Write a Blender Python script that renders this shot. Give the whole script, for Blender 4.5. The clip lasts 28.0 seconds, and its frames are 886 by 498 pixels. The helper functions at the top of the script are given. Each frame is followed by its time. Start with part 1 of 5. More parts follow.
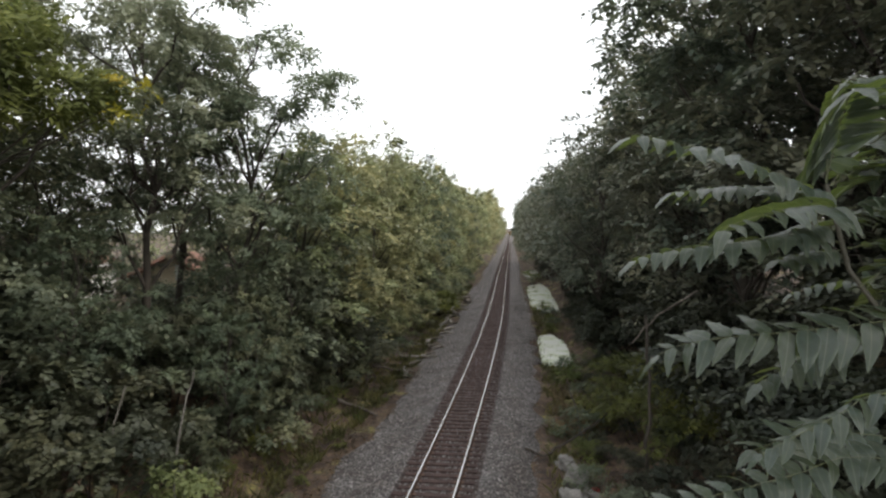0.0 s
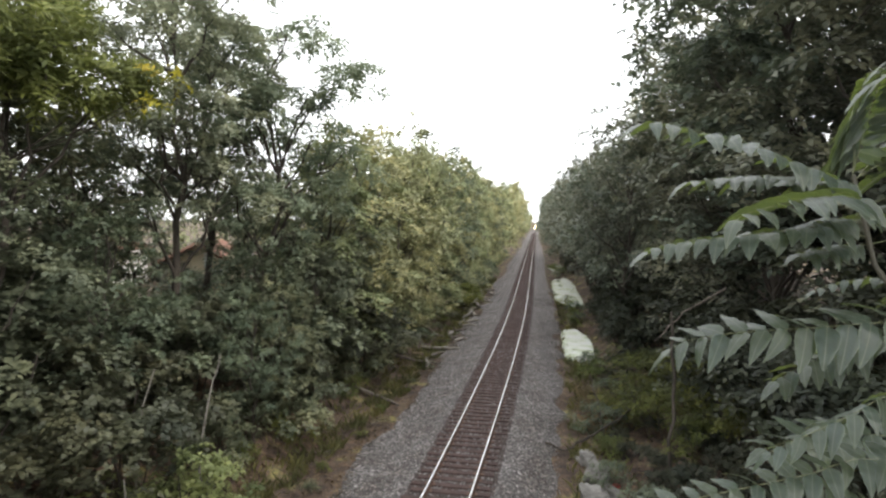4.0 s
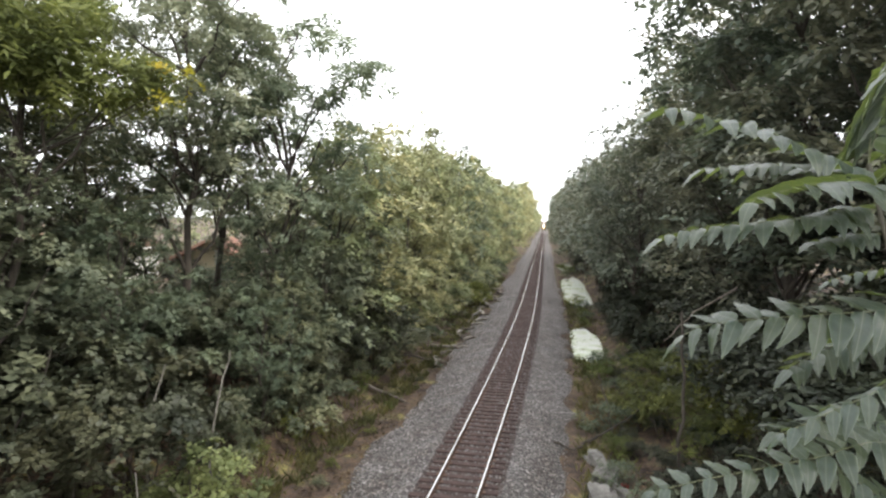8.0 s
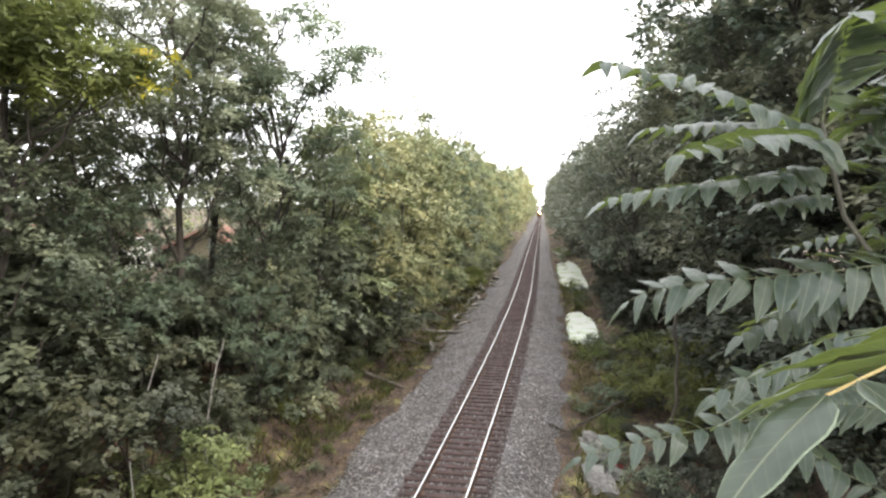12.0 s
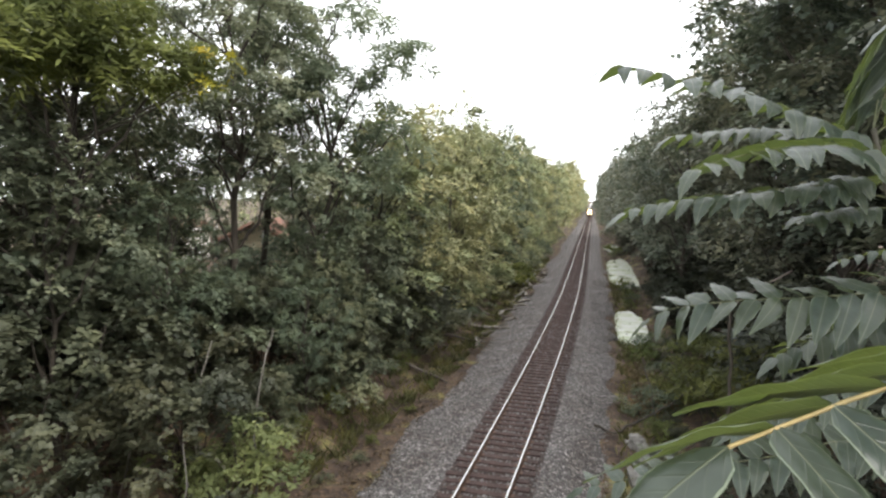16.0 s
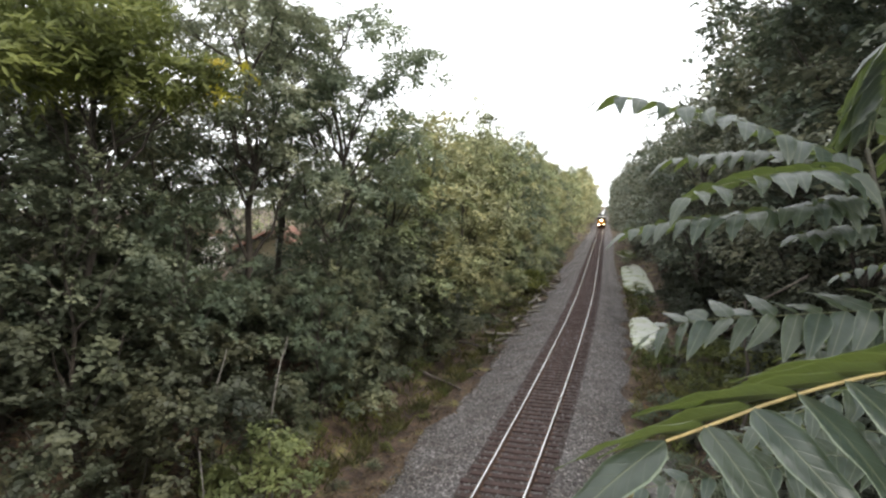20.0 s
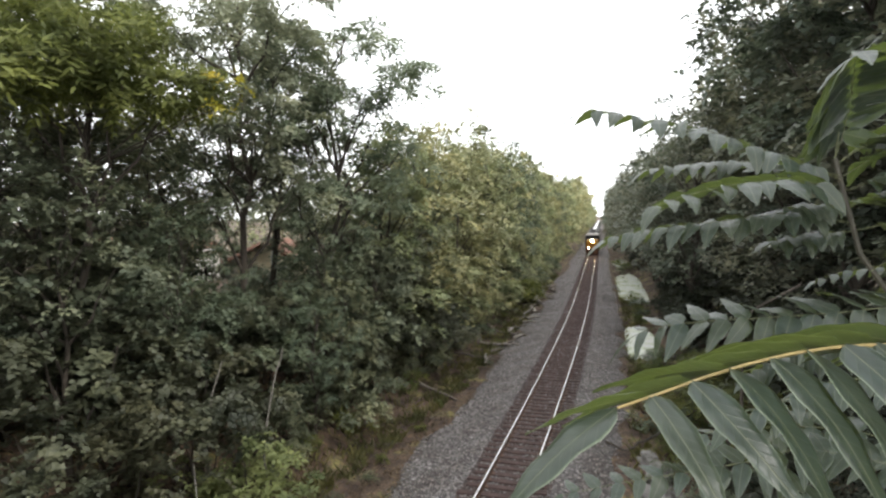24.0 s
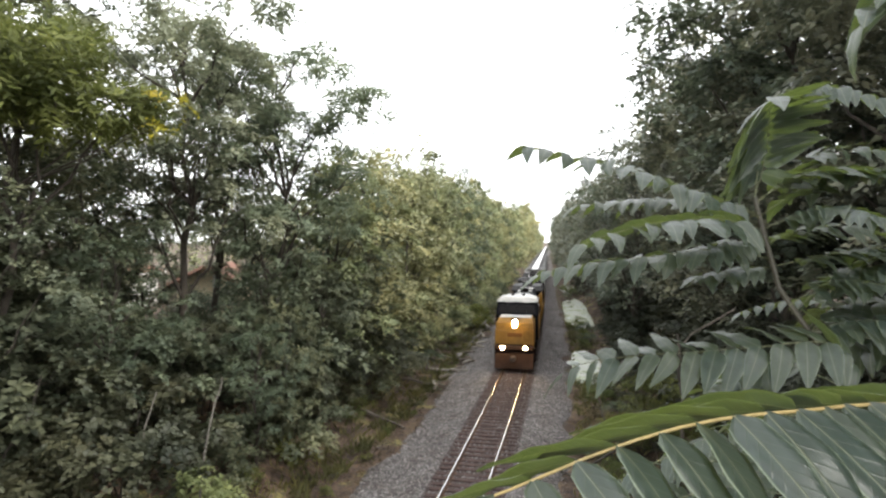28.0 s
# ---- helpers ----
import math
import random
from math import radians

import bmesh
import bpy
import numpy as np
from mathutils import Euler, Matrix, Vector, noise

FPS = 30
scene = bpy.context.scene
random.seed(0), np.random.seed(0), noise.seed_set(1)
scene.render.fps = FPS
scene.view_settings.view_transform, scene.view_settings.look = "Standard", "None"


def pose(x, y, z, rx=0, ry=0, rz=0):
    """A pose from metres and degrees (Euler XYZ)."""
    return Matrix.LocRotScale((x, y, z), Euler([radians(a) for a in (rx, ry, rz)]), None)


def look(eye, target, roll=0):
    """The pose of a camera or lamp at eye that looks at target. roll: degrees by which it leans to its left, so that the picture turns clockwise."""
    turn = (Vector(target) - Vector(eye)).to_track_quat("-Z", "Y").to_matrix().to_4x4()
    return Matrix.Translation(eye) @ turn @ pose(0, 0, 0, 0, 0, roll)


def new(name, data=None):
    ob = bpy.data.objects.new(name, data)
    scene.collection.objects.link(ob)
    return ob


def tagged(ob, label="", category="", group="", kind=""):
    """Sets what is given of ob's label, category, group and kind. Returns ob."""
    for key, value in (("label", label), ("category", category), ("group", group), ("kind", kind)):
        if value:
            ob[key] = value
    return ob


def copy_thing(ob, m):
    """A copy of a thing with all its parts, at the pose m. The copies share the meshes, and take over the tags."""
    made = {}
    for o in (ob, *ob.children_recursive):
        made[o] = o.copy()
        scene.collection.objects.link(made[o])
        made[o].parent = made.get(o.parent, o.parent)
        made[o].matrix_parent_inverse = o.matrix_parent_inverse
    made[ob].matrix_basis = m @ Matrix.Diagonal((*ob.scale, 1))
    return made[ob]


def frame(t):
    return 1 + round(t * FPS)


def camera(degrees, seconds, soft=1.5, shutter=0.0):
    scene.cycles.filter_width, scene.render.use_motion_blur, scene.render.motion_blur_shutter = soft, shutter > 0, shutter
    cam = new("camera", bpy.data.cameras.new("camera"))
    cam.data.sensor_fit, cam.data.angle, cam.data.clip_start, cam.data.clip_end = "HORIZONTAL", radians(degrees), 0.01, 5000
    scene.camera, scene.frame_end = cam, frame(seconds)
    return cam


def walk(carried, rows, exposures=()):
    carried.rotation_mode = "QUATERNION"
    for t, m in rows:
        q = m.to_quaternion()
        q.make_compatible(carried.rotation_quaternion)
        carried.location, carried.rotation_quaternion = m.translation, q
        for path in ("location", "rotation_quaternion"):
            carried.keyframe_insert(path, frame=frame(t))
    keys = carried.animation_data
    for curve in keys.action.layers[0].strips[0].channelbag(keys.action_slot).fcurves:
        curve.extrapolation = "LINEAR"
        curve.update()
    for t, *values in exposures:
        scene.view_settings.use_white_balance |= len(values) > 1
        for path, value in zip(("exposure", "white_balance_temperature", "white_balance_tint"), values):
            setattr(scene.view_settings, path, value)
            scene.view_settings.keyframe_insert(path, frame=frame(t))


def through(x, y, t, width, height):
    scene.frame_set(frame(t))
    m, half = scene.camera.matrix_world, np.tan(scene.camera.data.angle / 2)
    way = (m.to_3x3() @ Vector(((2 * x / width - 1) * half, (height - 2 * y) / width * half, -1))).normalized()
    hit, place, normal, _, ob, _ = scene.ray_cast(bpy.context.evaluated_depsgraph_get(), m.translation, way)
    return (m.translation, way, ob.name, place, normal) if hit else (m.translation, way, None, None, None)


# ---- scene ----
# The camera: held by hand over the parapet of a road bridge, almost 9 m above the rails.
cam = camera(76.0, 28.0, soft=2.4)
PATH = [
    (0.0, pose(1.837, -0.048, 8.775, 87.89, 0.59, 6.81)),
    (0.5, pose(1.821, -0.042, 8.768, 86.93, 0.23, 6.28)),
    (1.0, pose(1.804, -0.031, 8.759, 86.32, 0.95, 4.87)),
    (1.5, pose(1.830, -0.020, 8.770, 85.91, 0.83, 7.89)),
    (2.0, pose(1.870, -0.014, 8.769, 85.41, 1.69, 9.69)),
    (2.5, pose(1.883, -0.017, 8.774, 86.04, 0.31, 9.55)),
    (3.0, pose(1.883, -0.025, 8.764, 86.55, 0.38, 9.95)),
    (3.5, pose(1.881, -0.025, 8.763, 86.97, -0.34, 9.43)),
    (5.5, pose(1.873, -0.030, 8.752, 87.29, 0.52, 9.35)),
    (6.0, pose(1.867, -0.034, 8.747, 87.34, 0.23, 10.56)),
    (6.5, pose(1.868, -0.037, 8.738, 87.29, 0.31, 10.33)),
    (7.0, pose(1.869, -0.039, 8.735, 86.96, 0.21, 10.08)),
    (7.5, pose(1.871, -0.040, 8.735, 87.02, -0.20, 9.99)),
    (8.0, pose(1.868, -0.045, 8.729, 86.99, -0.54, 10.27)),
    (8.5, pose(1.871, -0.045, 8.725, 86.51, -0.64, 10.34)),
    (9.0, pose(1.872, -0.044, 8.721, 85.64, 0.32, 9.99)),
    (9.5, pose(1.884, -0.042, 8.716, 85.27, 1.13, 8.99)),
    (10.0, pose(1.909, -0.031, 8.718, 85.36, 1.13, 9.91)),
    (10.5, pose(1.969, -0.021, 8.722, 86.95, 0.50, 9.60)),
    (11.0, pose(1.994, -0.012, 8.711, 86.30, 0.23, 10.31)),
    (11.5, pose(2.000, 0.010, 8.711, 85.52, -0.12, 9.86)),
    (12.0, pose(2.003, 0.026, 8.708, 85.55, 0.26, 9.88)),
    (12.5, pose(2.001, 0.035, 8.704, 85.58, 0.83, 10.99)),
    (14.5, pose(2.058, 0.081, 8.742, 85.34, -0.19, 14.47)),
    (15.0, pose(2.070, 0.081, 8.742, 84.95, -0.42, 15.09)),
    (15.5, pose(2.076, 0.084, 8.747, 84.94, -0.72, 15.16)),
    (16.0, pose(2.080, 0.085, 8.746, 84.98, -0.33, 14.81)),
    (16.5, pose(2.093, 0.088, 8.744, 84.84, -0.12, 14.57)),
    (17.0, pose(2.094, 0.085, 8.745, 84.70, -0.44, 14.75)),
    (17.5, pose(2.097, 0.067, 8.746, 85.04, -1.14, 15.12)),
    (18.0, pose(2.096, 0.061, 8.737, 84.83, -0.50, 16.20)),
    (18.5, pose(2.093, 0.061, 8.741, 84.65, 0.52, 16.04)),
    (19.0, pose(2.107, 0.061, 8.744, 84.22, -0.59, 15.71)),
    (19.5, pose(2.105, 0.037, 8.754, 85.07, -0.08, 15.87)),
    (20.0, pose(2.108, 0.030, 8.751, 85.69, 0.23, 16.06)),
    (20.5, pose(2.120, 0.021, 8.748, 85.76, -0.13, 16.41)),
    (21.0, pose(2.124, 0.009, 8.753, 85.81, -0.99, 17.32)),
    (21.5, pose(2.133, 0.001, 8.753, 86.19, -0.45, 17.17)),
    (22.0, pose(2.135, -0.002, 8.754, 86.53, 0.46, 16.46)),
    (22.5, pose(2.138, -0.003, 8.752, 87.07, -0.02, 16.23)),
    (24.5, pose(2.145, -0.019, 8.748, 86.73, 0.79, 15.29)),
    (25.0, pose(2.153, -0.020, 8.749, 86.95, 0.84, 14.96)),
    (25.5, pose(2.164, -0.015, 8.752, 87.62, 0.70, 14.24)),
    (26.0, pose(2.162, -0.020, 8.754, 88.00, 1.25, 13.25)),
    (26.5, pose(2.159, -0.019, 8.754, 88.29, 0.68, 13.09)),
    (27.0, pose(2.168, -0.001, 8.756, 89.19, 0.54, 12.87)),
    (27.5, pose(2.169, 0.017, 8.764, 89.15, 0.77, 10.95)),
    (28.0, pose(2.176, 0.021, 8.769, 89.25, 0.00, 10.53)),
]
# the picture opens its exposure in the first seconds
walk(cam, PATH, [(0, -0.1), (1, 0.05), (2.5, 0.35), (5, 0.65), (8, 0.85), (12, 1.1), (14.5, 0.77), (17, 0.56), (22, 0.4), (25, 0.5), (28, 0.68)])

# ---- light ----
SUN_EL, SUN_AZ = 47.0, 113.0      # degrees; azimuth clockwise from the track's far end
world = bpy.data.worlds.new("sky")
scene.world = world
world.use_nodes = True
wn, wl = world.node_tree.nodes, world.node_tree.links
wn.clear()
sky = wn.new("ShaderNodeTexSky")
sky.sky_type, sky.sun_disc = "NISHITA", False
sky.sun_elevation, sky.sun_rotation = radians(SUN_EL), radians(SUN_AZ)
sky.air_density, sky.dust_density = 1.0, 4.0
cloud = wn.new("ShaderNodeMix")
cloud.data_type = "RGBA"
cloud.inputs[0].default_value = 0.8
cloud.inputs[7].default_value = (21.5, 21.8, 22.2, 1)     # even veil of high cloud
wl.new(sky.outputs[0], cloud.inputs[6])
back = wn.new("ShaderNodeBackground")
back.inputs[1].default_value = 0.1
wl.new(cloud.outputs[2], back.inputs[0])
wout = wn.new("ShaderNodeOutputWorld")
wl.new(back.outputs[0], wout.inputs[0])

sun = new("sun", bpy.data.lights.new("sun", "SUN"))
sun.data.energy, sun.data.angle, sun.data.color = 1.8, radians(12), (1.0, 0.95, 0.88)
_a, _e = radians(SUN_AZ), radians(SUN_EL)
sun.matrix_world = look((60 * math.sin(_a) * math.cos(_e), 60 * math.cos(_a) * math.cos(_e), 60 * math.sin(_e)), (0, 0, 0))


# ---- materials ----
def material(name):
    m = bpy.data.materials.new(name)
    m.use_nodes = True
    n = m.node_tree.nodes
    return m, n, m.node_tree.links, n["Principled BSDF"]


def ramp(n, stops):
    r = n.new("ShaderNodeValToRGB")
    e = r.color_ramp.elements
    while len(e) < len(stops):
        e.new(0.5)
    for k, (p, c) in enumerate(stops):
        e[k].position, e[k].color = p, (*c, 1)
    return r


def noise_tex(n, l, scale, detail=5.0, coord="Object", rough=0.6):
    tc = n.new("ShaderNodeTexCoord")
    t = n.new("ShaderNodeTexNoise")
    t.inputs["Scale"].default_value, t.inputs["Detail"].default_value, t.inputs["Roughness"].default_value = scale, detail, rough
    l.new(tc.outputs[coord], t.inputs["Vector"])
    return t


def bump(n, l, height, strength, dist, bsdf):
    b = n.new("ShaderNodeBump")
    b.inputs["Strength"].default_value, b.inputs["Distance"].default_value = strength, dist
    l.new(height, b.inputs["Height"])
    l.new(b.outputs[0], bsdf.inputs["Normal"])


def mix_rgb(n, l, fac, a, b, mode="MIX"):
    m = n.new("ShaderNodeMix")
    m.data_type, m.blend_type = "RGBA", mode
    for sock, v in ((m.inputs[0], fac), (m.inputs[6], a), (m.inputs[7], b)):
        if isinstance(v, (int, float)):
            sock.default_value = v
        elif isinstance(v, tuple):
            sock.default_value = (*v, 1)
        else:
            l.new(v, sock)
    return m.outputs[2]


def surface(name, stops, scale, roughness=0.8, metallic=0.0, relief=0.3, dist=0.01, detail=6.0, coord="Object", fine=None):
    """A rough natural or painted surface: colour by noise at two scales, relief by the finer one."""
    m, n, l, b = material(name)
    big = noise_tex(n, l, scale, detail, coord)
    r = ramp(n, stops)
    l.new(big.outputs["Fac"], r.inputs[0])
    small = noise_tex(n, l, (fine or scale * 9), 4.0, coord)
    grain = ramp(n, [(0.3, (0.72, 0.72, 0.72)), (0.7, (1.15, 1.15, 1.15))])
    l.new(small.outputs["Fac"], grain.inputs[0])
    col = mix_rgb(n, l, 1.0, r.outputs[0], grain.outputs[0], "MULTIPLY")
    l.new(col, b.inputs["Base Color"])
    b.inputs["Roughness"].default_value, b.inputs["Metallic"].default_value = roughness, metallic
    if relief:
        bump(n, l, small.outputs["Fac"], relief, dist, b)
    return m


def foliage(name, dark, mid, light, through=0.28, gloss=0.58, tint=0.18):
    """Leaves: each leaf its own green, drifting over the crown and from plant to plant; light passes through."""
    m, n, l, b = material(name)
    geo = n.new("ShaderNodeNewGeometry")
    near_mid = lambda c: tuple(0.5 * (a + b) for a, b in zip(c, mid))
    r = ramp(n, [(0.0, near_mid(dark)), (0.55, mid), (1.0, near_mid(light))])
    l.new(geo.outputs["Random Per Island"], r.inputs[0])
    # random patches, range widened to imitate bright clumps and dark gaps
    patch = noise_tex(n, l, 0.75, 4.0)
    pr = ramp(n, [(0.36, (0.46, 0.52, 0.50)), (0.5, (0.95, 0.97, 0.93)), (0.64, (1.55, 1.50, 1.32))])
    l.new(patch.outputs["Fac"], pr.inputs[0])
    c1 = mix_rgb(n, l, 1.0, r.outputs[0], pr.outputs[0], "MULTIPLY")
    info = n.new("ShaderNodeObjectInfo")
    orr = ramp(n, [(0.0, (0.80, 0.90, 0.88)), (0.5, (1.02, 1.0, 1.0)), (1.0, (1.19, 1.10, 0.98))])
    l.new(info.outputs["Random"], orr.inputs[0])
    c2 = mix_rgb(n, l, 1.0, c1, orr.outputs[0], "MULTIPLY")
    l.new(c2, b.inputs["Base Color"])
    b.inputs["Roughness"].default_value = gloss
    b.inputs["Specular IOR Level"].default_value = 0.3
    tr = n.new("ShaderNodeBsdfTranslucent")
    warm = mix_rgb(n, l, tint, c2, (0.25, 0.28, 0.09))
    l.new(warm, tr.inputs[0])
    mx = n.new("ShaderNodeMixShader")
    mx.inputs[0].default_value = through
    l.new(b.outputs[0], mx.inputs[1])
    l.new(tr.outputs[0], mx.inputs[2])
    l.new(mx.outputs[0], n["Material Output"].inputs[0])
    return m


BARK = surface("bark", [(0.3, (0.028, 0.022, 0.017)), (0.7, (0.080, 0.066, 0.051))], 3.0, 0.9, relief=0.8, dist=0.02)
PALE_BARK = surface("pale_bark", [(0.3, (0.11, 0.10, 0.085)), (0.7, (0.20, 0.185, 0.16))], 4.0, 0.85, relief=0.4)
DEAD_WOOD = surface("dead_wood", [(0.3, (0.06, 0.048, 0.038)), (0.7, (0.20, 0.17, 0.14))], 5.0, 0.9, relief=0.6)
BLEACHED = surface("bleached_wood", [(0.3, (0.20, 0.18, 0.15)), (0.7, (0.36, 0.33, 0.28))], 4.0, 0.85, relief=0.4)
GREEN_STEM = surface("green_stem", [(0.3, (0.034, 0.032, 0.022)), (0.7, (0.075, 0.068, 0.045))], 14.0, 0.6, relief=0.2, dist=0.002)
# olive made paler than real leaves, with haze put into the colour
LEAF_OLIVE = foliage("leaf_olive", (0.190, 0.198, 0.112), (0.284, 0.286, 0.166), (0.370, 0.360, 0.222), through=0.34)
LEAF_DEEP = foliage("leaf_deep", (0.080, 0.093, 0.064), (0.117, 0.133, 0.091), (0.163, 0.178, 0.122))
# darker leaf green: the shade over the near bank is put into it
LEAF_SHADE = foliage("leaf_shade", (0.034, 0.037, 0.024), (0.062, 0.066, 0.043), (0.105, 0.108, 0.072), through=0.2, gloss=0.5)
# near-black leaves: the gloom under the ditch trees, put into the colour
LEAF_DITCH_SHADE = foliage("leaf_ditch_shade", (0.020, 0.024, 0.016), (0.034, 0.038, 0.026), (0.058, 0.062, 0.043), through=0.15, gloss=0.6)
LEAF_DARK = foliage("leaf_dark", (0.090, 0.097, 0.078), (0.138, 0.147, 0.117), (0.195, 0.203, 0.158), through=0.28, gloss=0.45)
LEAF_GREY = foliage("leaf_grey", (0.165, 0.182, 0.132), (0.232, 0.248, 0.185), (0.310, 0.318, 0.245), through=0.42)
LEAF_BRIGHT = foliage("leaf_bright", (0.077, 0.090, 0.026), (0.113, 0.131, 0.036), (0.162, 0.179, 0.055), through=0.42)
LEAF_LIME = foliage("leaf_lime", (0.150, 0.175, 0.072), (0.215, 0.245, 0.105), (0.290, 0.320, 0.150), through=0.4)
LEAF_YELLOW = foliage("leaf_yellow", (0.30, 0.24, 0.025), (0.42, 0.34, 0.035), (0.52, 0.45, 0.07), through=0.35)
LEAF_BROWN = foliage("leaf_brown", (0.050, 0.033, 0.022), (0.085, 0.058, 0.036), (0.14, 0.105, 0.065), through=0.12)
LEAF_MOSS = foliage("leaf_moss", (0.056, 0.063, 0.016), (0.088, 0.096, 0.023), (0.130, 0.136, 0.036))
LEAF_RUST = foliage("leaf_rust", (0.085, 0.054, 0.026), (0.140, 0.088, 0.042), (0.20, 0.135, 0.066), through=0.2)
GRASS = foliage("grass_blade", (0.085, 0.088, 0.036), (0.130, 0.130, 0.054), (0.18, 0.175, 0.08), through=0.3)


# ---- ground plan ----
GROW = 1.1        # the woods and the ground are planned at 1 : 1.1 and brought to full size by full_size(); track and train are in metres


def xc(y):
    """The track's centre line on the plan: a slight bend that runs out into a long straight."""
    return 0.2 - (((60 - y) / 44.5) ** 2 if y < 60 else 0.0)


def xt(y):
    """The same line in metres."""
    return GROW * xc(y / GROW)


def smooth(a, b, v):
    t = min(1.0, max(0.0, (v - a) / (b - a)))
    return t * t * (3 - 2 * t)


def gz(x, y):
    """Height of the ground: a railway cutting with a ditch beside the ballast, its banks 4 to 5 m high."""
    u = x - xc(y)
    wob = 0.16 * noise.noise((x * 0.35, y * 0.22, 3.1)) + 0.05 * noise.noise((x * 1.3, y * 1.1, 7.7))
    if u < 0:
        z = -0.62 + 4.0 * smooth(5.2, 15.5, -u)
    else:
        hole = max(smooth(34.5, 37, y) * (1 - smooth(45.5, 48, y)), smooth(57, 61, y) * (1 - smooth(86, 90, y)), smooth(98, 101, y) * (1 - smooth(114, 118, y)))
        z = -0.62 - (0.05 + 0.55 * hole) * smooth(3.3, 4.0, u) * (1 - smooth(5.9, 7.2, u)) + 4.8 * smooth(6.4, 15.5, u)
    far = smooth(20, 60, abs(u))
    return z + wob * smooth(2.6, 4.2, abs(u)) * (1 + 3 * far) - (0.12 if abs(u) < 2.9 else 0.0)


# ---- mesh helpers ----
def part(name, bm, mat, parent=None, label="", smooth_faces=False):
    """Links a bmesh as one mesh object under a thing or a part."""
    me = bpy.data.meshes.new(name)
    bm.to_mesh(me)
    bm.free()
    if smooth_faces:
        me.polygons.foreach_set("use_smooth", [True] * len(me.polygons))
    mats = mat if isinstance(mat, (list, tuple)) else [mat]
    for m in mats:
        me.materials.append(m)
    ob = new(name, me)
    ob.parent = parent
    if label:
        ob["label"] = label
    return ob


def put(name, me, parent=None, m=None, label=""):
    ob = new(name, me)
    ob.parent = parent
    if m is not None:
        ob.matrix_basis = m
    if label:
        ob["label"] = label
    return ob


def thing(name, label, category, m=None, group="", kind=""):
    ob = new(name)
    ob.empty_display_size = 0.2
    if m is not None:
        ob.matrix_basis = m
    return tagged(ob, label, category, group, kind)


def mesh_from(name, verts, faces, mat, smooth_faces=False):
    """A mesh from arrays: verts (n,3), faces (m,3) or (m,4)."""
    verts, faces = np.asarray(verts, np.float32), np.asarray(faces, np.int32)
    k = faces.shape[1]
    me = bpy.data.meshes.new(name)
    me.vertices.add(len(verts))
    me.vertices.foreach_set("co", verts.ravel())
    me.loops.add(faces.size)
    me.loops.foreach_set("vertex_index", faces.ravel())
    me.polygons.add(len(faces))
    me.polygons.foreach_set("loop_start", np.arange(0, faces.size, k, dtype=np.int32))
    me.update(calc_edges=True)
    if smooth_faces:
        me.polygons.foreach_set("use_smooth", np.ones(len(faces), bool))
    for m in (mat if isinstance(mat, (list, tuple)) else [mat]):
        me.materials.append(m)
    return me


def box(bm, x0, x1, y0, y1, z0, z1, bevel=0.0, mi=0):
    r = bmesh.ops.create_cube(bm, size=1.0, matrix=Matrix.LocRotScale(((x0 + x1) / 2, (y0 + y1) / 2, (z0 + z1) / 2), None, (x1 - x0, y1 - y0, z1 - z0)))
    fs = {f for v in r["verts"] for f in v.link_faces}
    for f in fs:
        f.material_index = mi
    if bevel:
        es = list({e for f in fs for e in f.edges})
        bmesh.ops.bevel(bm, geom=es, offset=bevel, segments=1, affect="EDGES", profile=0.5, clamp_overlap=True)


def rod(bm, a, b, r0, r1=None, sides=8):
    a, b = Vector(a), Vector(b)
    d = b - a
    m = Matrix.Translation((a + b) / 2) @ d.to_track_quat("Z", "Y").to_matrix().to_4x4()
    bmesh.ops.create_cone(bm, cap_ends=True, segments=sides, radius1=r0, radius2=r0 if r1 is None else r1, depth=d.length, matrix=m)


def tube_arrays(pts, radii, sides):
    """Vertices and quads of a tapering tube along pts."""
    pts = [Vector(p) for p in pts]
    vs, fs = [], []
    for i, p in enumerate(pts):
        d = (pts[min(i + 1, len(pts) - 1)] - pts[max(i - 1, 0)]).normalized()
        a = d.orthogonal().normalized()
        b = d.cross(a)
        if i == 0:
            ref = a
        else:
            a = (ref - d * ref.dot(d)).normalized()
            b = d.cross(a)
            ref = a
        for k in range(sides):
            t = 2 * math.pi * k / sides
            vs.append(p + (a * math.cos(t) + b * math.sin(t)) * radii[i])
    for i in range(len(pts) - 1):
        for k in range(sides):
            k2 = (k + 1) % sides
            fs.append((i * sides + k, i * sides + k2, (i + 1) * sides + k2, (i + 1) * sides + k))
    return vs, fs


def join_tubes(name, tubes, mat):
    V, Fc = [], []
    for pts, radii, sides in tubes:
        v, f = tube_arrays(pts, radii, sides)
        o = len(V)
        V += v
        Fc += [tuple(i + o for i in q) for q in f]
    return mesh_from(name, [tuple(v) for v in V], Fc, mat, True)


def bent(a, b, rng, wander=0.08, n=6, sag=0.0):
    """Points of an irregular limb from a to b."""
    a, b = Vector(a), Vector(b)
    L = (b - a).length
    out = []
    for i in range(n + 1):
        t = i / n
        p = a.lerp(b, t)
        if 0 < i < n:
            p += Vector(rng.uniform(-1, 1, 3)) * L * wander
        p.z += sag * math.sin(math.pi * t) * L
        out.append(p)
    return out


def unit(v):
    return v / np.maximum(1e-9, np.linalg.norm(v, axis=-1, keepdims=True))


